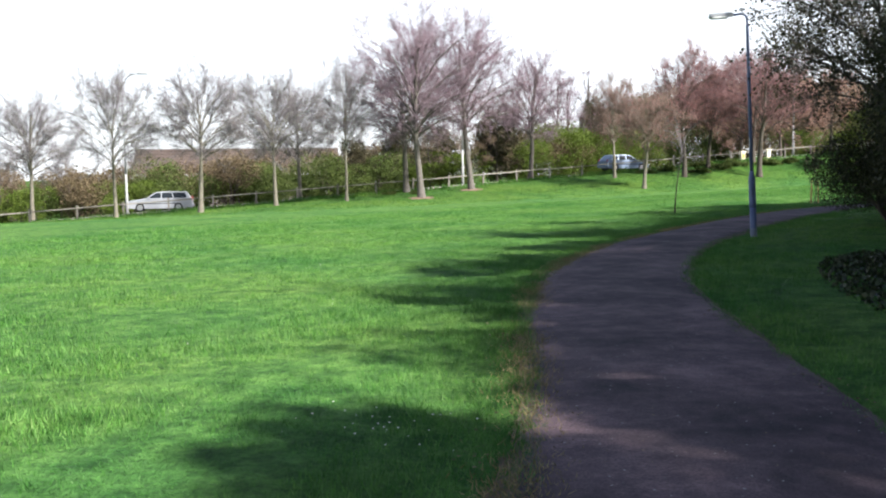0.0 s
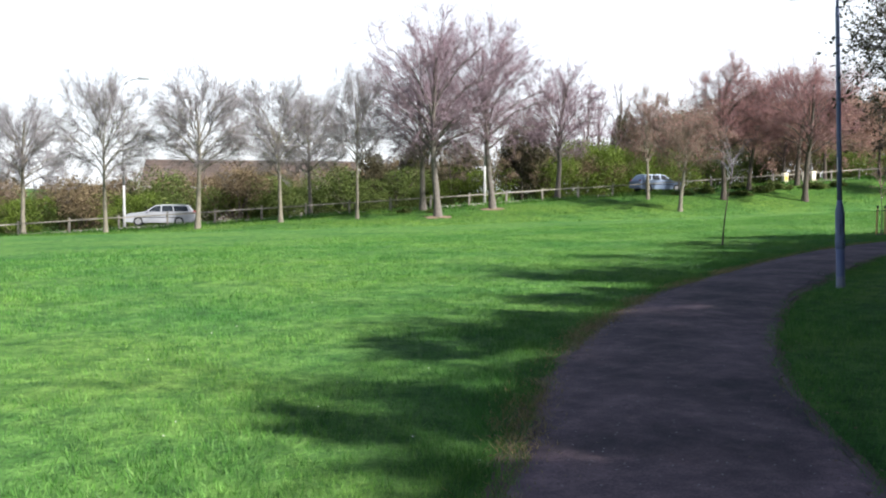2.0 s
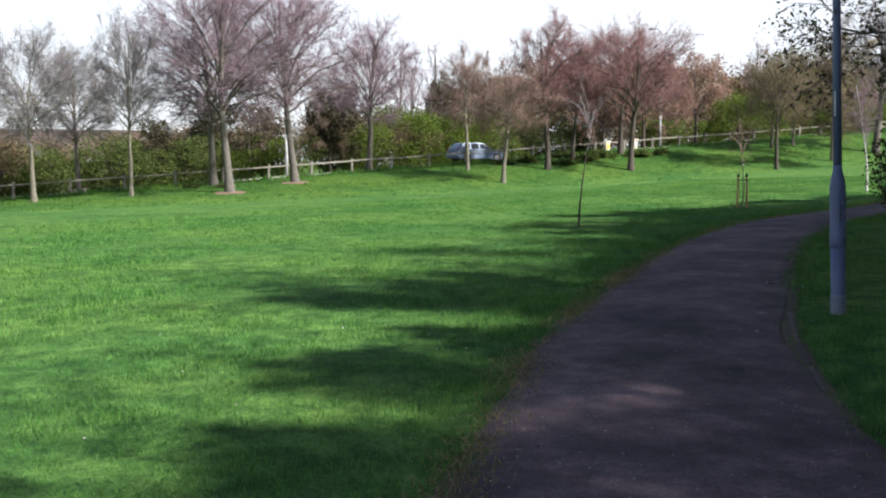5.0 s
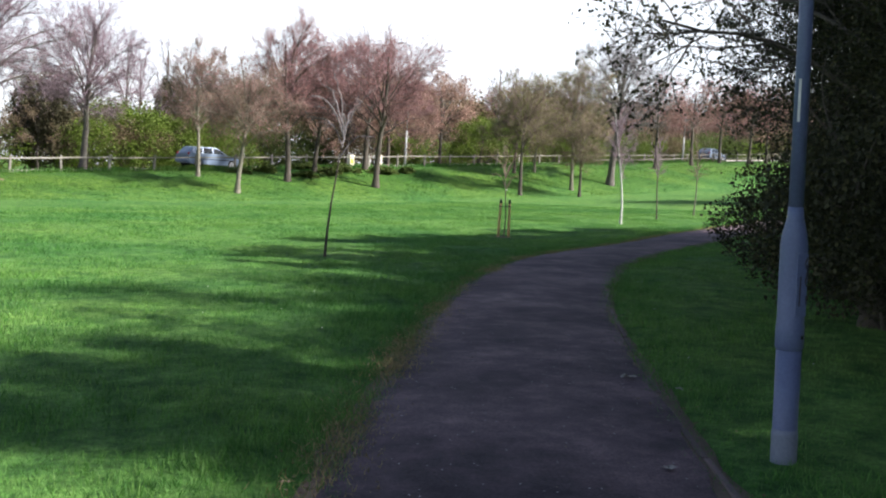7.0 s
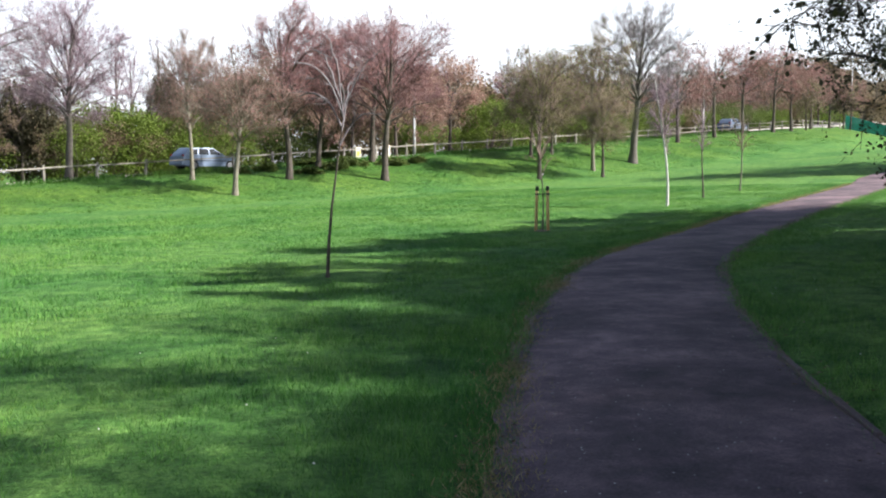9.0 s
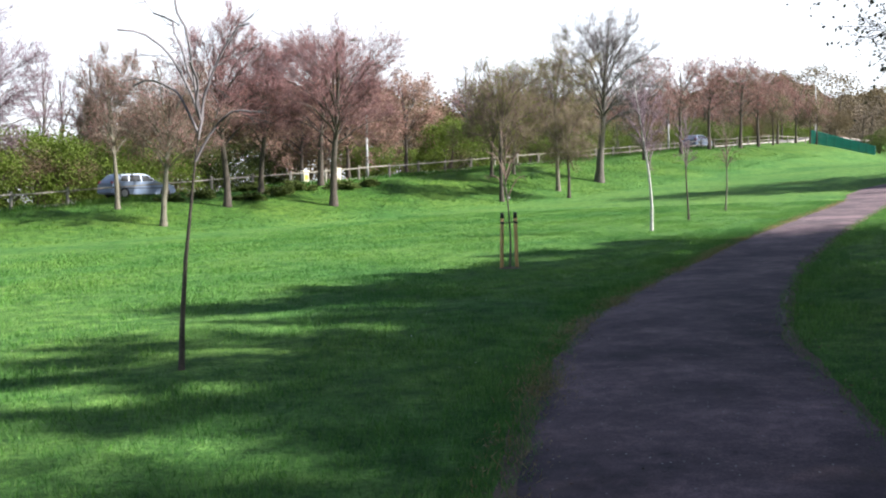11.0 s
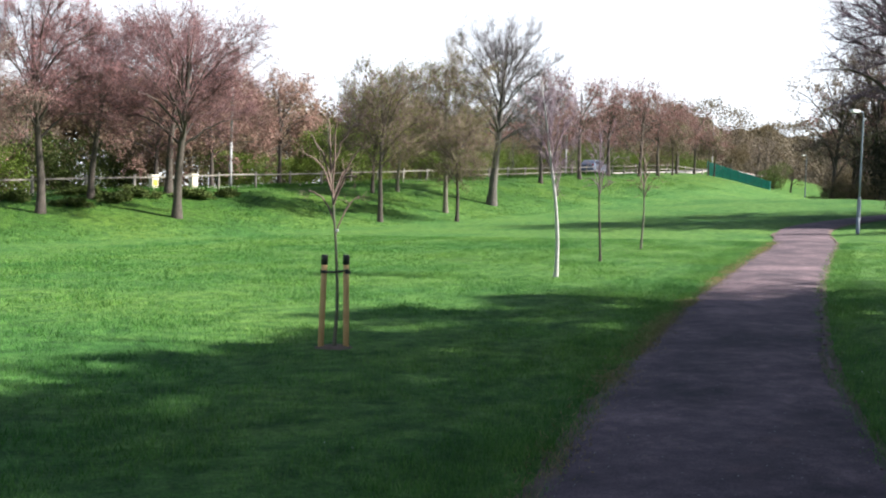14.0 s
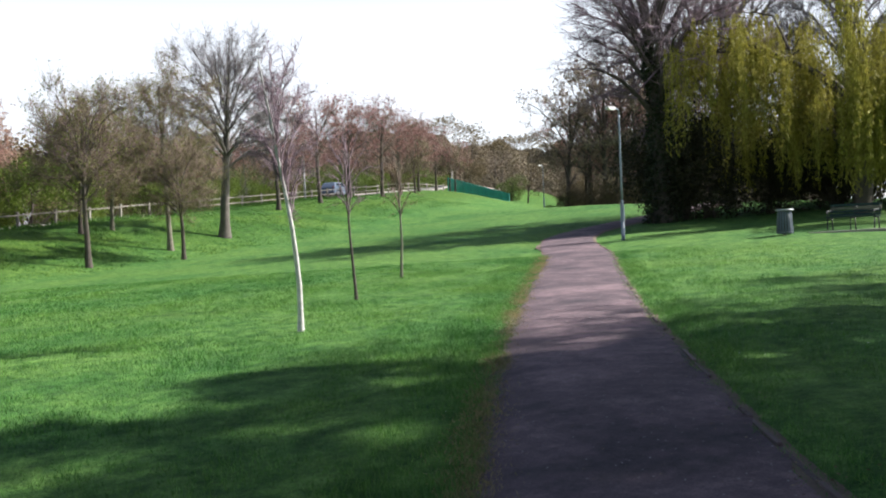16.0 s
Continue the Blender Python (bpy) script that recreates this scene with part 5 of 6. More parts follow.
# ---- cars on the road ----
def car(name, label, paint, estate, x, y, turn):
    """A car with body, glasshouse, windows, lights, bumpers and wheels; its nose points along +x."""
    z = float(road_level(x)) + 0.14
    ob = base(name, x, y, z, label, "car", "", turn)
    L = 4.7 if estate else 4.2
    h = L / 2
    rear_roof = -h + (0.42 if estate else 0.55)
    low = [(-h, 0.42), (-h + 0.05, 0.30), (-1.72, 0.24), (1.72, 0.24), (h - 0.08, 0.28), (h, 0.45), (h - 0.03, 0.66), (h - 0.25, 0.78), (0.95, 0.95), (-h + 0.12, 1.0), (-h + 0.01, 0.86)]
    bm = bmesh.new()
    w = 0.87
    rows = []
    for yy, k, up in ((-w, 0.985, 0.0), (-w + 0.08, 1.0, 0.02), (0, 1.0, 0.04), (w - 0.08, 1.0, 0.02), (w, 0.985, 0.0)):
        rows.append([bm.verts.new((px * k, yy, pz + (up if pz > 0.6 else 0))) for px, pz in low])
    n = len(low)
    for a, b in zip(rows, rows[1:]):
        for k in range(n):
            bm.faces.new((a[k], a[(k + 1) % n], b[(k + 1) % n], b[k]))
    bm.faces.new(rows[0][::-1])
    bm.faces.new(rows[-1])
    bmesh.ops.recalc_face_normals(bm, faces=bm.faces)
    body = part("body", bm, paint, ob, "", False)
    cab = [(0.98, 0.94), (0.30, 1.40), (-0.2, 1.46), (rear_roof + 0.15, 1.44), (rear_roof - 0.02, 1.38), (-h + 0.14, 0.98)]
    bm = bmesh.new()
    rows = []
    for side, kk in ((-1, 1), (1, 1)):
        rows.append([bm.verts.new((px, side * (w - 0.03 - (pz - 0.94) * 0.36), pz)) for px, pz in cab])
    n = len(cab)
    for k in range(n):
        bm.faces.new((rows[0][k], rows[0][(k + 1) % n], rows[1][(k + 1) % n], rows[1][k]))
    bm.faces.new(rows[0][::-1])
    bm.faces.new(rows[1])
    bmesh.ops.recalc_face_normals(bm, faces=bm.faces)
    bmesh.ops.bevel(bm, geom=list(bm.edges), offset=0.03, segments=2, affect="EDGES")
    roof = part("cabin", bm, paint, ob, "", False)

    def pane(name, quad, side):
        bm = bmesh.new()
        out = [bm.verts.new((px, side * (w - 0.03 - (pz - 0.94) * 0.36 + 0.008), pz)) for px, pz in quad]
        back = [bm.verts.new((px, side * (w - 0.03 - (pz - 0.94) * 0.36 - 0.02), pz)) for px, pz in quad]
        m = len(quad)
        bm.faces.new(out)
        bm.faces.new(back[::-1])
        for k in range(m):
            bm.faces.new((out[k], out[(k + 1) % m], back[(k + 1) % m], back[k]))
        bmesh.ops.recalc_face_normals(bm, faces=bm.faces)
        part(name, bm, GLASS, roof, "dark tinted side window")
    for side in (-1, 1):
        pane("side_window", [(0.80, 0.99), (0.28, 1.35), (-0.10, 1.39), (-0.10, 0.99)], side)
        pane("side_window", [(-0.18, 0.99), (-0.18, 1.39), (-0.85, 1.38), (-0.95, 0.99)], side)
        if estate:
            pane("side_window", [(-1.03, 0.99), (-0.93, 1.38), (rear_roof + 0.10, 1.35), (-h + 0.42, 1.01)], side)
        else:
            pane("side_window", [(-1.03, 0.99), (-0.93, 1.38), (-1.35, 1.34), (-1.55, 1.02)], side)
        bm = bmesh.new()
        box(bm, 0.10, 0.16, 0.11, Matrix.Translation((0.72, side * (w + 0.06), 1.02)), 0.03)
        part("wing_mirror", bm, paint, ob)
        bm = bmesh.new()
        box(bm, L * 0.62, 0.02, 0.05, Matrix.Translation((-0.05, side * (w - 0.002), 0.60)), 0.005)
        part("side_trim", bm, BLACK_TRIM, ob)
        bm = bmesh.new()
        box(bm, 0.30, 0.34, 0.15, Matrix.Translation((h - 0.17, side * 0.63, 0.66)) @ pose(0, 0, 0, 0, -14, 0), 0.04)
        part("headlight", bm, AMBER, ob, "clear headlight")
        bm = bmesh.new()
        box(bm, 0.10, 0.16, 0.36 if estate else 0.3, Matrix.Translation((-h + 0.06, side * 0.74, 0.86)), 0.03)
        part("tail_light", bm, RED_LENS, ob, "red tail light")
    bm = bmesh.new()
    a = [bm.verts.new(p) for p in ((0.93, -0.72, 0.99), (0.93, 0.72, 0.99), (0.36, 0.62, 1.38), (0.36, -0.62, 1.38))]
    for v in a:
        v.co.x += 0.03
    r = bmesh.ops.extrude_face_region(bm, geom=[bm.faces.new(a)])
    for v in r["geom"]:
        if isinstance(v, bmesh.types.BMVert):
            v.co += Vector((-0.03, 0, -0.02))
    part("windscreen", bm, GLASS, roof, "dark windscreen")
    for xx, nm in ((h - 0.02, "front_bumper"), (-h + 0.02, "rear_bumper")):
        bm = bmesh.new()
        box(bm, 0.16, 1.66, 0.20, Matrix.Translation((xx, 0, 0.42)), 0.06)
        part(nm, bm, paint, ob)
    for xx in (1.38, -1.32):
        for side in (-1, 1):
            bm = bmesh.new()
            rod(bm, (xx, side * 0.66, 0.315), (xx, side * 0.885, 0.315), 0.315, 0.315, 22)
            wheel = part("wheel", bm, RUBBER, ob, "black tyre", False)
            bm = bmesh.new()
            rod(bm, (xx, side * 0.87, 0.315), (xx, side * 0.897, 0.315), 0.215, 0.20, 18)
            for k in range(5):
                m = Matrix.Translation((xx, side * 0.898, 0.315)) @ pose(0, 0, 0, 0, 72 * k, 0)
                box(bm, 0.035, 0.02, 0.19, m @ Matrix.Translation((0, 0, 0.10)), 0.004)
            part("rim", bm, ALLOY, wheel, "silver alloy rim")
    return ob


car("estate_car", "silver estate car on the road behind the fence", SILVER, True, -31.4, 56.6, 202)
car("hatchback_car", "silver-blue hatchback on the road behind the fence", SILVER_BLUE, False, 2.6, 77.6, 31)
car("hatchback_car", "grey-blue hatchback on the road beside the bank", DARK_BLUE, False, 64.8, 116.6, 32)


# ---- cream marker boxes by the road ----
def marker_box(x, y, turn, panel_mat):
    z = ground_z(x, y)
    ob = base("marker_box", x, y, z, "cream plastic roadside marker box with a rounded cap", "marker box", "marker boxes", turn)
    bm = bmesh.new()
    box(bm, 0.46, 0.32, 0.92, Matrix.Translation((0, 0, 0.41)), 0.04)
    part("body", bm, CREAM, ob, "", True)
    bm = bmesh.new()
    box(bm, 0.56, 0.40, 0.16, Matrix.Translation((0, 0, 0.93)), 0.06)
    part("cap", bm, CREAM, ob, "", True)
    bm = bmesh.new()
    box(bm, 0.30, 0.012, 0.34, Matrix.Translation((0, -0.163, 0.55)), 0.004)
    part("panel", bm, panel_mat, ob, "yellow panel" if panel_mat == YELLOW else "pale reflective panel")
    return ob


marker_box(13.4, 81.6, 32, YELLOW)
marker_box(15.9, 83.2, 32, STICKER)


# ---- house beyond the hedge ----
def house(x, y, turn, length, label, wall_mat):
    z = ground_z(x, y)
    ob = base("house", x, y, z, label, "house", "houses beyond the road", turn)
    d, eaves, ridge = 8.0, 3.4, 5.9
    bm = bmesh.new()
    box(bm, length, d, eaves + 0.6, Matrix.Translation((0, 0, (eaves - 0.6) / 2)))
    wall = part("wall", bm, wall_mat, ob)
    bm = bmesh.new()
    o = 0.5
    prof = [(-d / 2 - o, eaves - 0.12), (0, ridge), (d / 2 + o, eaves - 0.12), (d / 2 + o, eaves - 0.3), (0, ridge - 0.2), (-d / 2 - o, eaves - 0.3)]
    ends = [[bm.verts.new((s * (length / 2 + 0.4), py, pz)) for py, pz in prof] for s in (-1, 1)]
    for k in range(6):
        bm.faces.new((ends[0][k], ends[0][(k + 1) % 6], ends[1][(k + 1) % 6], ends[1][k]))
    for e in ends:
        bm.faces.new((e[0], e[1], e[4], e[5]))
        bm.faces.new((e[1], e[2], e[3], e[4]))
    bmesh.ops.recalc_face_normals(bm, faces=bm.faces)
    roof = part("roof", bm, ROOF_TILE, ob, "brown tiled pitched roof")
    for k in range(9):
        bm = bmesh.new()
        yy0, yy1 = -d / 2 - o + k * 0.5, -d / 2 - o + k * 0.5 + 0.03
        t = k * 0.5 / (d / 2 + o)
        zz = eaves - 0.12 + (ridge - eaves + 0.12) * t
        box(bm, length + 0.8, 0.05, 0.03, Matrix.Translation((0, yy0, zz + 0.02)))
        part("tile_course", bm, ROOF_TILE, roof)
    bm = bmesh.new()
    box(bm, length + 0.82, 0.04, 0.22, Matrix.Translation((0, -d / 2 - o - 0.02, eaves - 0.22)))
    part("fascia", bm, PALE_PAINT, ob, "white fascia board")
    for k in range(int(length // 4)):
        xx = -length / 2 + 2 + k * 4
        bm = bmesh.new()
        box(bm, 1.7, 0.10, 1.2, Matrix.Translation((xx, -d / 2 - 0.03, 1.5)), 0.01)
        win = part("window", bm, PALE_PAINT, ob, "white framed window")
        for s in (-0.42, 0.42):
            bm = bmesh.new()
            box(bm, 0.74, 0.03, 1.04, Matrix.Translation((xx + s, -d / 2 - 0.085, 1.5)))
            part("pane", bm, GLASS, win)
    return ob


house(-37.0, 87.2, 20, 20, "low house with a brown tiled roof and white fascia", RENDER_WALL)


# ---- court fence at the far end ----
def court_fence():
    ob = base("court_fence", 0, 0, 0, "teal metal sports court fence at the far end", "fence")
    a, b = np.array((89.0, 127.9)), np.array((95.4, 123.2))
    n = 8
    for k in range(n + 1):
        t = k / n
        x, y = a + (b - a) * t
        top = 9.2 - 2.4 * t
        bm = bmesh.new()
        box(bm, 0.09, 0.09, 3.6, Matrix.Translation((x, y, top - 1.8)))
        part("post", bm, TEAL, ob)
        if k < n:
            x2, y2 = a + (b - a) * (k + 1) / n
            top2 = 9.2 - 2.4 * (k + 1) / n
            bm = bmesh.new()
            for j in range(9):
                u = (j + 0.5) / 9
                px, py, pt = x + (x2 - x) * u, y + (y2 - y) * u, top + (top2 - top) * u - 0.08
                box(bm, 0.098, 0.02, 3.4, Matrix.Translation((px, py, pt - 1.7)) @ pose(0, 0, 0, 0, 0, -36.0))
            for h in (0.08, 1.2, 2.6):
                rod(bm, (x, y, top - h), (x2, y2, top2 - h), 0.035, 0.035, 6)
            part("mesh_panel", bm, TEAL_MESH, ob)


court_fence()


# ---- bench, slab and bin ----
def park_bench(x, y, turn):
    ob = base("park_bench", x, y, ground_z(x, y) + 0.03, "dark green slatted park bench with iron arms on a slab", "bench", "", turn)
    for s in (-0.78, 0.0, 0.78):
        bm = bmesh.new()
        rod(bm, (s, -0.26, 0), (s, -0.22, 0.43), 0.025, 0.022, 8)
        rod(bm, (s, 0.24, 0), (s, 0.18, 0.43), 0.025, 0.022, 8)
        rod(bm, (s, 0.18, 0.40), (s, 0.33, 0.88), 0.022, 0.02, 8)
        rod(bm, (s, -0.24, 0.42), (s, 0.20, 0.40), 0.022, 0.022, 8)
        if s:
            rod(bm, (s, -0.22, 0.43), (s, -0.25, 0.64), 0.02, 0.02, 8)
            rod(bm, (s, -0.30, 0.65), (s, 0.25, 0.67), 0.028, 0.024, 8)
            bmesh.ops.create_uvsphere(bm, u_segments=8, v_segments=6, radius=0.04, matrix=Matrix.Translation((s, -0.30, 0.64)))
        part("leg", bm, BENCH_IRON, ob, "dark cast iron frame", True)
    for k in range(5):
        bm = bmesh.new()
        box(bm, 1.72, 0.075, 0.032, Matrix.Translation((0, -0.22 + 0.095 * k, 0.455 - 0.004 * k)), 0.006)
        part("seat_slat", bm, BENCH_PAINT, ob)
    for k in range(4):
        bm = bmesh.new()
        box(bm, 1.72, 0.03, 0.08, Matrix.Translation((0, 0.185 + 0.034 * k, 0.52 + 0.11 * k)) @ pose(0, 0, 0, -17, 0, 0), 0.006)
        part("back_slat", bm, GREEN_BARK if k == 2 else BENCH_PAINT, ob, "worn paler slat" if k == 2 else "")
    return ob


bx, by = 41.2, 45.5
bench = park_bench(bx, by, 62 + 180 + 38)
bm = bmesh.new()
box(bm, 2.6, 1.7, 0.10, Matrix.Translation((bx, by - 0.1, ground_z(bx, by) - 0.02)) @ pose(0, 0, 0, 0, -1.5, 62 + 180 + 38), 0.02)
tagged(part("bench_slab", bm, CONCRETE), "pale concrete slab under the park bench", "slab")


def litter_bin(x, y):
    ob = base("litter_bin", x, y, ground_z(x, y), "grey slatted metal litter bin on the grass", "bin")
    bm = bmesh.new()
    lathe(bm, [(0.20, 0.05), (0.235, 0.80)], 18)
    part("liner", bm, BLACK_TRIM, ob, "dark inner liner", True)
    for k in range(18):
        a = 2 * math.pi * k / 18
        bm = bmesh.new()
        box(bm, 0.055, 0.014, 0.80, Matrix.Translation((0.25 * math.cos(a), 0.25 * math.sin(a), 0.46)) @ pose(0, 0, 0, 0, 0, math.degrees(a) + 90) @ pose(0, 0, 0, -4, 0, 0))
        part("slat", bm, BIN_STEEL, ob)
    for zz, r in ((0.86, 0.285), (0.10, 0.245)):
        bm = bmesh.new()
        lathe(bm, [(r, zz - 0.02), (r + 0.014, zz - 0.02), (r + 0.014, zz + 0.03), (r, zz + 0.03)], 22)
        part("rim", bm, GALVANISED, ob, "", True)
    bm = bmesh.new()
    rod(bm, (0, 0, -0.1), (0, 0, 0.1), 0.06, 0.06, 10)
    part("foot", bm, GALVANISED, ob)


litter_bin(39.3, 46.9)


# ---- edging, grass and litter ----
def edging_stones():
    """Short concrete edging pieces along the right side of the path, sunk and tilted unevenly."""
    rng = np.random.default_rng(14)
    bm = bmesh.new()
    box(bm, 0.86, 0.042, 0.16, None, 0.008)
    me = bpy.data.meshes.new("edging_stone")
    bm.to_mesh(me)
    bm.free()
    line = CENTRE + SIDE * (HALF + 0.035)
    cum = np.concatenate([[0], np.cumsum(np.hypot(*np.diff(line, axis=0).T))])
    for s in np.arange(26, cum[-1] - 30, 0.875):
        x, y = np.interp(s, cum, line[:, 0]), np.interp(s, cum, line[:, 1])
        x2, y2 = np.interp(s + 0.4, cum, line[:, 0]), np.interp(s + 0.4, cum, line[:, 1])
        ob = put("edging_stone", me, EDGING, path)
        ob.matrix_basis = pose(float(x), float(y), ground_z(x, y) - 0.072 + float(rng.normal(0, 0.008)), float(rng.normal(0, 2)), float(rng.normal(0, 0.6)), math.degrees(math.atan2(y2 - y, x2 - x)))


edging_stones()


def blades(name, x, y, h, w, lean, rng, mat, label, category, rough=0.0):
    """Upright pointed blades standing on the land, as one mesh."""
    n = len(x)
    z = land(x, y) - 0.012
    a = rng.uniform(0, 6.28, n)
    tip = rng.normal(0, lean, (n, 2)) * h[:, None]
    v = np.empty((n, 3, 3))
    v[:, 0] = np.stack([x - np.cos(a) * w, y - np.sin(a) * w, z], 1)
    v[:, 1] = np.stack([x + np.cos(a) * w, y + np.sin(a) * w, z], 1)
    v[:, 2] = np.stack([x + tip[:, 0], y + tip[:, 1], z + h], 1)
    me = array_mesh(name, v.reshape(-1, 3), np.arange(n * 3).reshape(n, 3))
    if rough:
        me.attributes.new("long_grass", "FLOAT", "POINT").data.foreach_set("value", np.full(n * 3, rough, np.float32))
    return tagged(put(name, me, mat), label, category, kind="stuff")


def tufts(x, y):
    """How thick the grass grows, from -1 to 1, in tufts of several sizes."""
    big = np.sin(x * 0.9 + 1.9 * np.sin(y * 0.7)) * np.sin(y * 1.1 + 1.6 * np.sin(x * 0.5))
    mid = np.sin(x * 3.3 + 1.5 * np.sin(y * 2.3)) * np.sin(y * 2.9 + 1.7 * np.sin(x * 1.9))
    small = np.sin(x * 11 + 1.9 * np.sin(y * 8)) * np.sin(y * 12 + 1.5 * np.sin(x * 7))
    return 0.35 * big + 0.45 * mid + 0.5 * small


def grass():
    """Grass over the lawn beside the walk, thinner with distance."""
    rng = np.random.default_rng(15)
    n = 1500000
    s = rng.integers(130, 420, n)
    side = np.where(rng.uniform(0, 1, n) < 0.72, -1, 1)
    reach = np.where(side < 0, 22.0, 8.0)
    edge = -0.10 + reach * rng.uniform(0, 1, n) ** 2.3
    f = rng.uniform(0, 1, n)
    s2 = np.minimum(s + 1, len(CENTRE) - 1)
    at = CENTRE[s] + (CENTRE[s2] - CENTRE[s]) * f[:, None] + (SIDE[s] + (SIDE[s2] - SIDE[s]) * f[:, None]) * ((HALF + edge) * side)[:, None]
    x, y = at[:, 0], at[:, 1]
    t = tufts(x, y)
    keep = (edge > -0.08 + 0.10 * t) & (rng.uniform(0, 1, n) < np.clip(edge * 2.2 + 0.35, 0.1, 1)) & (rng.uniform(0, 1, n) < np.clip(0.72 + 0.4 * t, 0.2, 1)) & (rng.uniform(0, 1, n) < np.clip((reach - edge) / 6.0, 0, 1))
    x, y, edge, t = x[keep], y[keep], edge[keep], t[keep]
    h = (0.036 + 0.030 * rng.uniform(0, 1, len(x)) + 0.034 * np.maximum(t, -0.7)) * (1 + 0.015 * edge)
    blades("grass", x, y, h, 0.0026 * (1 + 0.20 * edge), 0.42, rng, BLADE, "short green grass blades beside the footpath", "grass")


grass()


def bank_grass():
    """Longer tufts on the bank and rank growth along the fence."""
    rng = np.random.default_rng(19)
    line = spline([tuple(p) for p in FENCE_LINE[:-1]], 0.5)
    side = sideways(line)
    for n, lo, hi, tall, wide, label in ((150000, 0.6, 13.0, 0.10, 0.016, "longer deep green grass on the bank"), (70000, -1.7, 1.0, 0.30, 0.02, "rank grass and weeds along the fence")):
        k = rng.integers(60, len(line), n)
        off = rng.uniform(lo, hi, n)
        x = line[k, 0] + side[k, 0] * off + rng.uniform(-0.3, 0.3, n)
        y = line[k, 1] + side[k, 1] * off + rng.uniform(-0.3, 0.3, n)
        t = tufts(x * 0.6, y * 0.6)
        keep = rng.uniform(0, 1, n) < np.clip(0.5 + 0.8 * t, 0.08, 1)
        x, y, t = x[keep], y[keep], t[keep]
        h = tall * (0.6 + 0.6 * rng.uniform(0, 1, len(x)) + 0.3 * t)
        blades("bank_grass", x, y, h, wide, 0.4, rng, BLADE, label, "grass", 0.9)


bank_grass()


def litter():
    """Dead leaves and bits of dry grass lying along the edges of the path."""
    rng = np.random.default_rng(16)
    n = 9000
    s = rng.integers(130, 420, n)
    side = np.where(rng.uniform(0, 1, n) < 0.62, -1, 1)
    off = HALF + rng.normal(0.05, 0.13, n)
    x = CENTRE[s, 0] + SIDE[s, 0] * off * side + rng.uniform(-0.15, 0.15, n)
    y = CENTRE[s, 1] + SIDE[s, 1] * off * side + rng.uniform(-0.15, 0.15, n)
    k = rng.uniform(0, 1, n) < 0.45 + 0.5 * np.sin(x * 1.7 + y * 2.1)
    x, y = x[k], y[k]
    c = np.stack([x, y, land(x, y) + 0.025], 1)
    v, f = leaves(rng, c, 0.021, 1.5)
    v[:, 2] = np.repeat(c[:, 2], 4) + (v[:, 2] - np.repeat(c[:, 2], 4)) * 0.35
    ob = put("leaf_litter", array_mesh("leaf_litter", v, f), DEAD_LEAF)
    tagged(ob, "brown dead leaves scattered along the path's edges", "leaf litter", kind="stuff")
    n = 2400
    s = rng.integers(130, 420, n)
    off = rng.uniform(-HALF, HALF, n)
    x, y = CENTRE[s, 0] + SIDE[s, 0] * off, CENTRE[s, 1] + SIDE[s, 1] * off
    c = np.stack([x, y, land(x, y) + 0.034], 1)
    v, f = leaves(rng, c, 0.012, 1.3)
    v[:, 2] = np.repeat(c[:, 2], 4) + np.abs(v[:, 2] - np.repeat(c[:, 2], 4)) * 0.4
    ob = put("path_litter", array_mesh("path_litter", v, f), DEAD_LEAF)
    tagged(ob, "small pale chips and dry bits on the asphalt", "litter", kind="stuff")


litter()


def dry_fringe():
    """Ragged dry grass hanging over the left edge of the asphalt."""
    rng = np.random.default_rng(18)
    n = 60000
    s = rng.integers(130, 420, n)
    off = -(HALF - 0.02 + rng.normal(0.05, 0.09, n))
    x = CENTRE[s, 0] + SIDE[s, 0] * off + rng.uniform(-0.15, 0.15, n)
    y = CENTRE[s, 1] + SIDE[s, 1] * off + rng.uniform(-0.15, 0.15, n)
    k = rng.uniform(0, 1, n) < 0.55 + 0.45 * np.sin(x * 2.3 + 1.9 * np.sin(y * 1.4))
    x, y = x[k], y[k]
    n = len(x)
    z = land(x, y) + 0.004
    a, w = rng.uniform(0, 6.28, n), 0.0045
    lean = rng.normal(0, 0.03, (n, 2))
    v = np.empty((n, 3, 3))
    v[:, 0] = np.stack([x - np.cos(a) * w, y - np.sin(a) * w, z], 1)
    v[:, 1] = np.stack([x + np.cos(a) * w, y + np.sin(a) * w, z], 1)
    v[:, 2] = np.stack([x + lean[:, 0], y + lean[:, 1], z + rng.uniform(0.015, 0.05, n)], 1)
    ob = put("dry_grass", array_mesh("dry_grass", v.reshape(-1, 3), np.arange(n * 3).reshape(n, 3)), DRY_BLADE)
    tagged(ob, "ragged yellow-brown dry grass along the path's edge", "dry grass", kind="stuff")


dry_fringe()


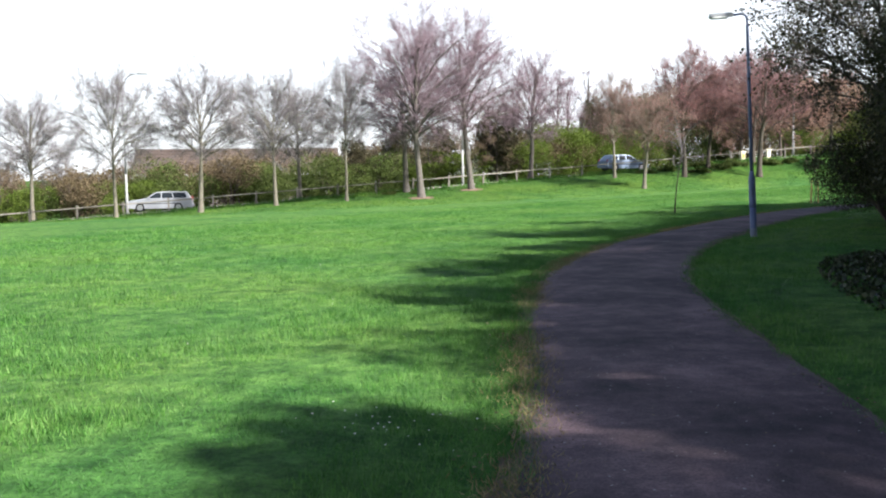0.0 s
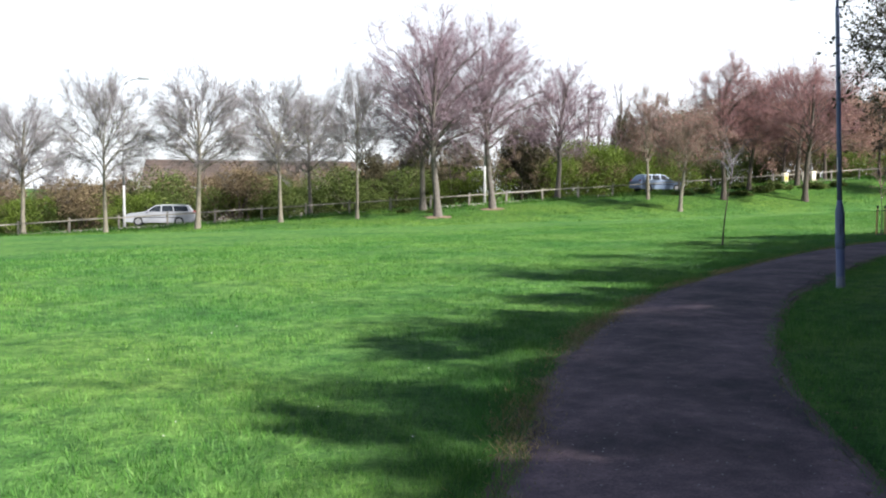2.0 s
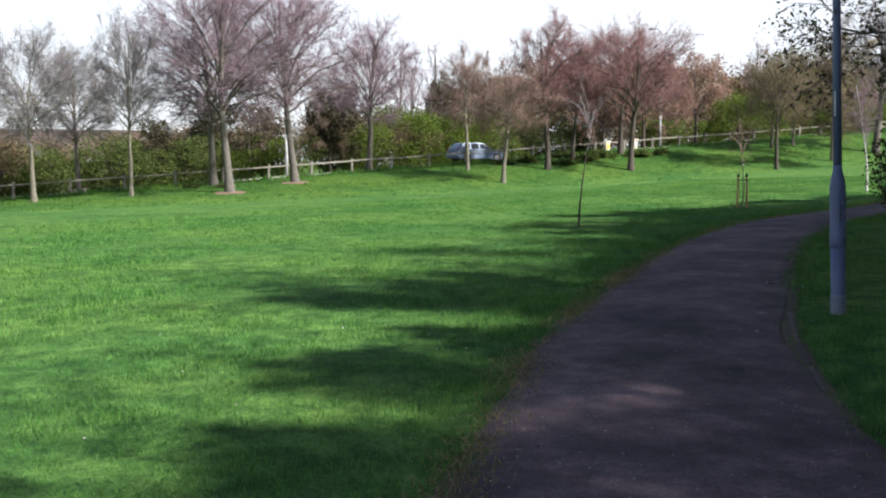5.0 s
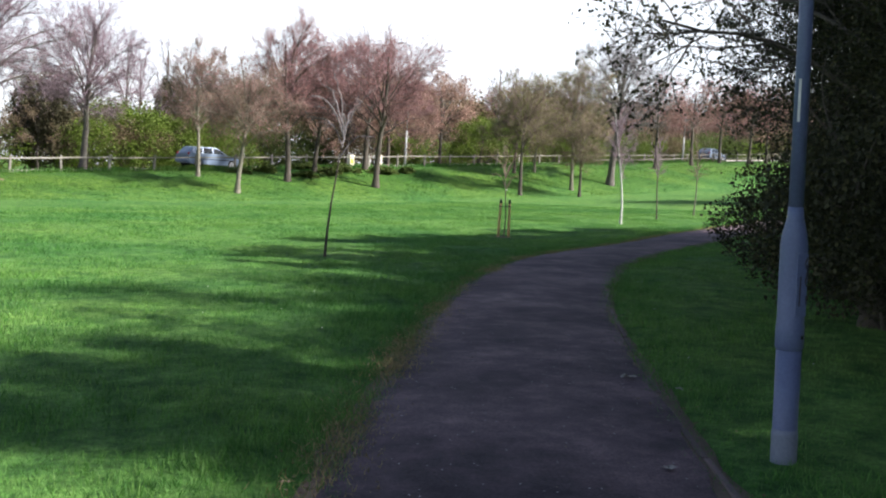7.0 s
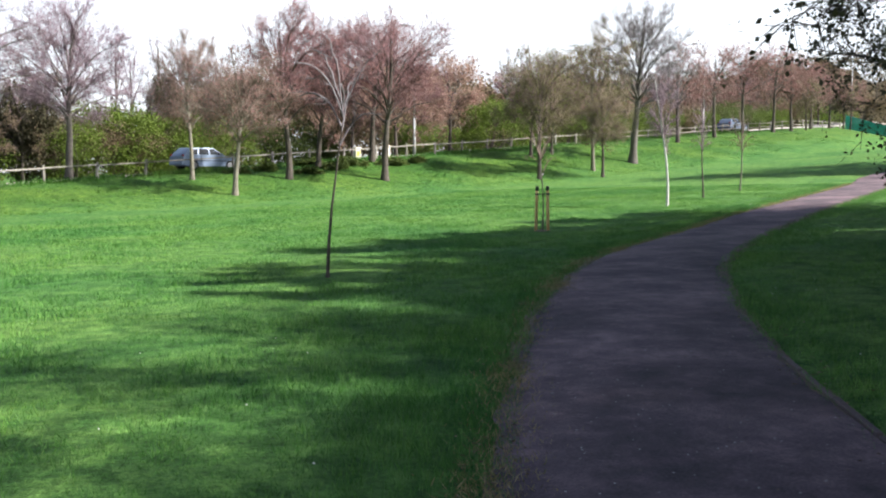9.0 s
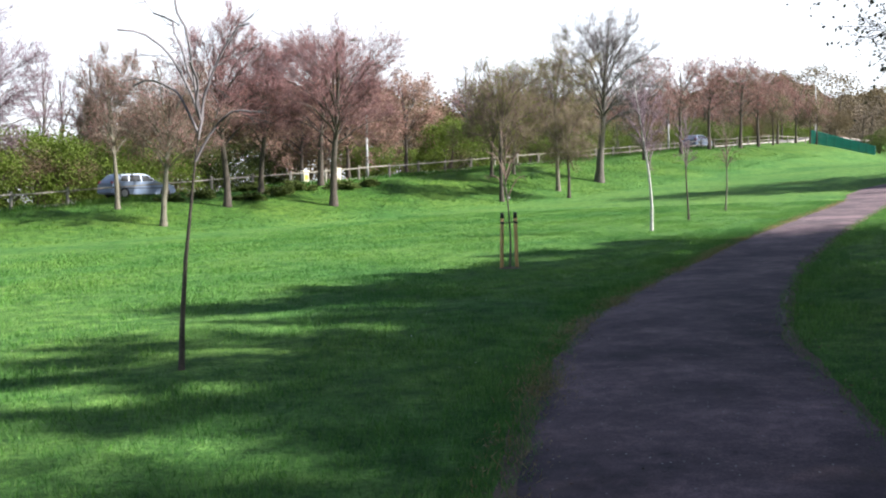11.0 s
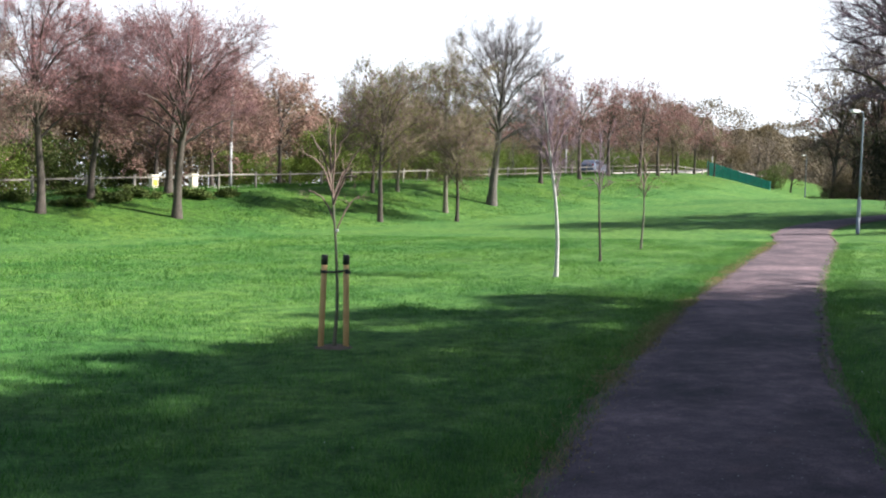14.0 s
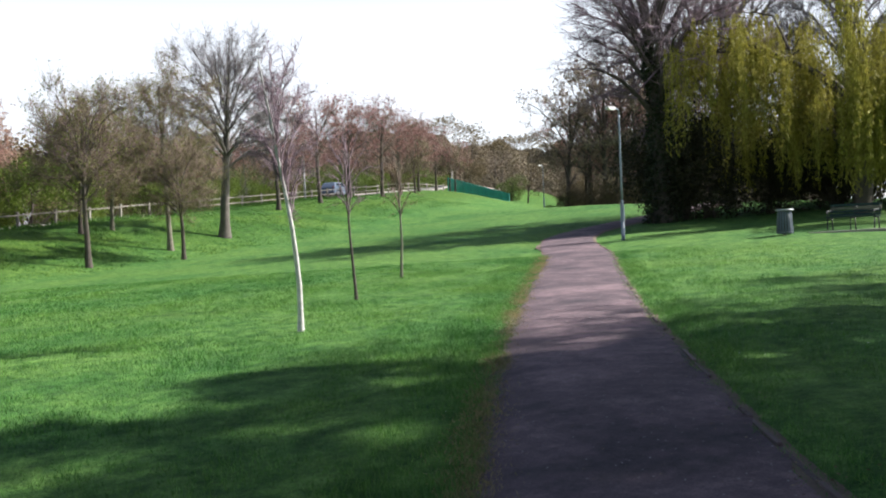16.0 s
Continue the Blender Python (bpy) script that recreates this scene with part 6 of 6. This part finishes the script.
def daisies():
    """Tiny white flowers in loose groups on the lawn."""
    rng = np.random.default_rng(17)
    spots = [(-0.40, -5.5, 0.26, 28), (-0.5, 1.2, 1.2, 9), (0.3, 9.5, 1.5, 9), (4.4, 13.8, 0.8, 8), (8.2, 20.5, 1.2, 12), (2.2, 18, 1.6, 10), (5.5, 27, 2.0, 14), (10.5, 28.5, 0.9, 12), (14.5, 29.5, 1.4, 16), (-2.5, 4, 2.5, 12), (19.5, 34.5, 2.0, 16)]
    c = np.vstack([np.stack([rng.normal(x, r, k), rng.normal(y, r, k)], 1) for x, y, r, k in spots])
    d, _ = from_path(c[:, 0], c[:, 1])
    c = c[np.abs(d) > HALF + 0.15]
    vs, fs = [], []
    a = np.arange(8) * math.pi / 4
    for k, (x, y) in enumerate(c):
        r = rng.uniform(0.004, 0.009)
        z = ground_z(x, y) + rng.uniform(0.045, 0.07)
        b = len(vs) * 9
        vs.append(np.vstack([[x, y, z + 0.006]] + [[x + r * math.cos(t), y + r * math.sin(t), z] for t in a]))
        fs += [(b, b + 1 + i, b + 1 + (i + 1) % 8) for i in range(8)]
    ob = put("daisy_patch", array_mesh("daisy_patch", np.vstack(vs), fs), DAISY)
    tagged(ob, "small white daisies scattered in the grass", "daisies", kind="stuff")


daisies()


def scrap(x, y, size, turn, seed, on_path):
    """A crumpled pale paper scrap."""
    rng = np.random.default_rng(seed)
    bm = bmesh.new()
    bmesh.ops.create_grid(bm, x_segments=4, y_segments=3, size=0.5)
    for v in bm.verts:
        v.co = Vector((v.co.x * size, v.co.y * size * 0.6, abs(rng.normal(0, 0.12)) * size + 0.004))
    ob = part("paper_scrap", bm, PAPER)
    ob.matrix_basis = pose(x, y, ground_z(x, y) + (0.035 if on_path else 0.03), 0, 0, turn)
    tagged(ob, "crumpled pale paper scrap lying by the path", "litter", "paper scraps")


for k, (x, y, size, turn, on) in enumerate(((4.25, 13.55, 0.13, 30, False), (4.45, 13.1, 0.08, 80, False), (3.35, 11.2, 0.08, 10, True), (3.0, 10.2, 0.05, 60, True))):
    scrap(x, y, size, turn, 30 + k, on)
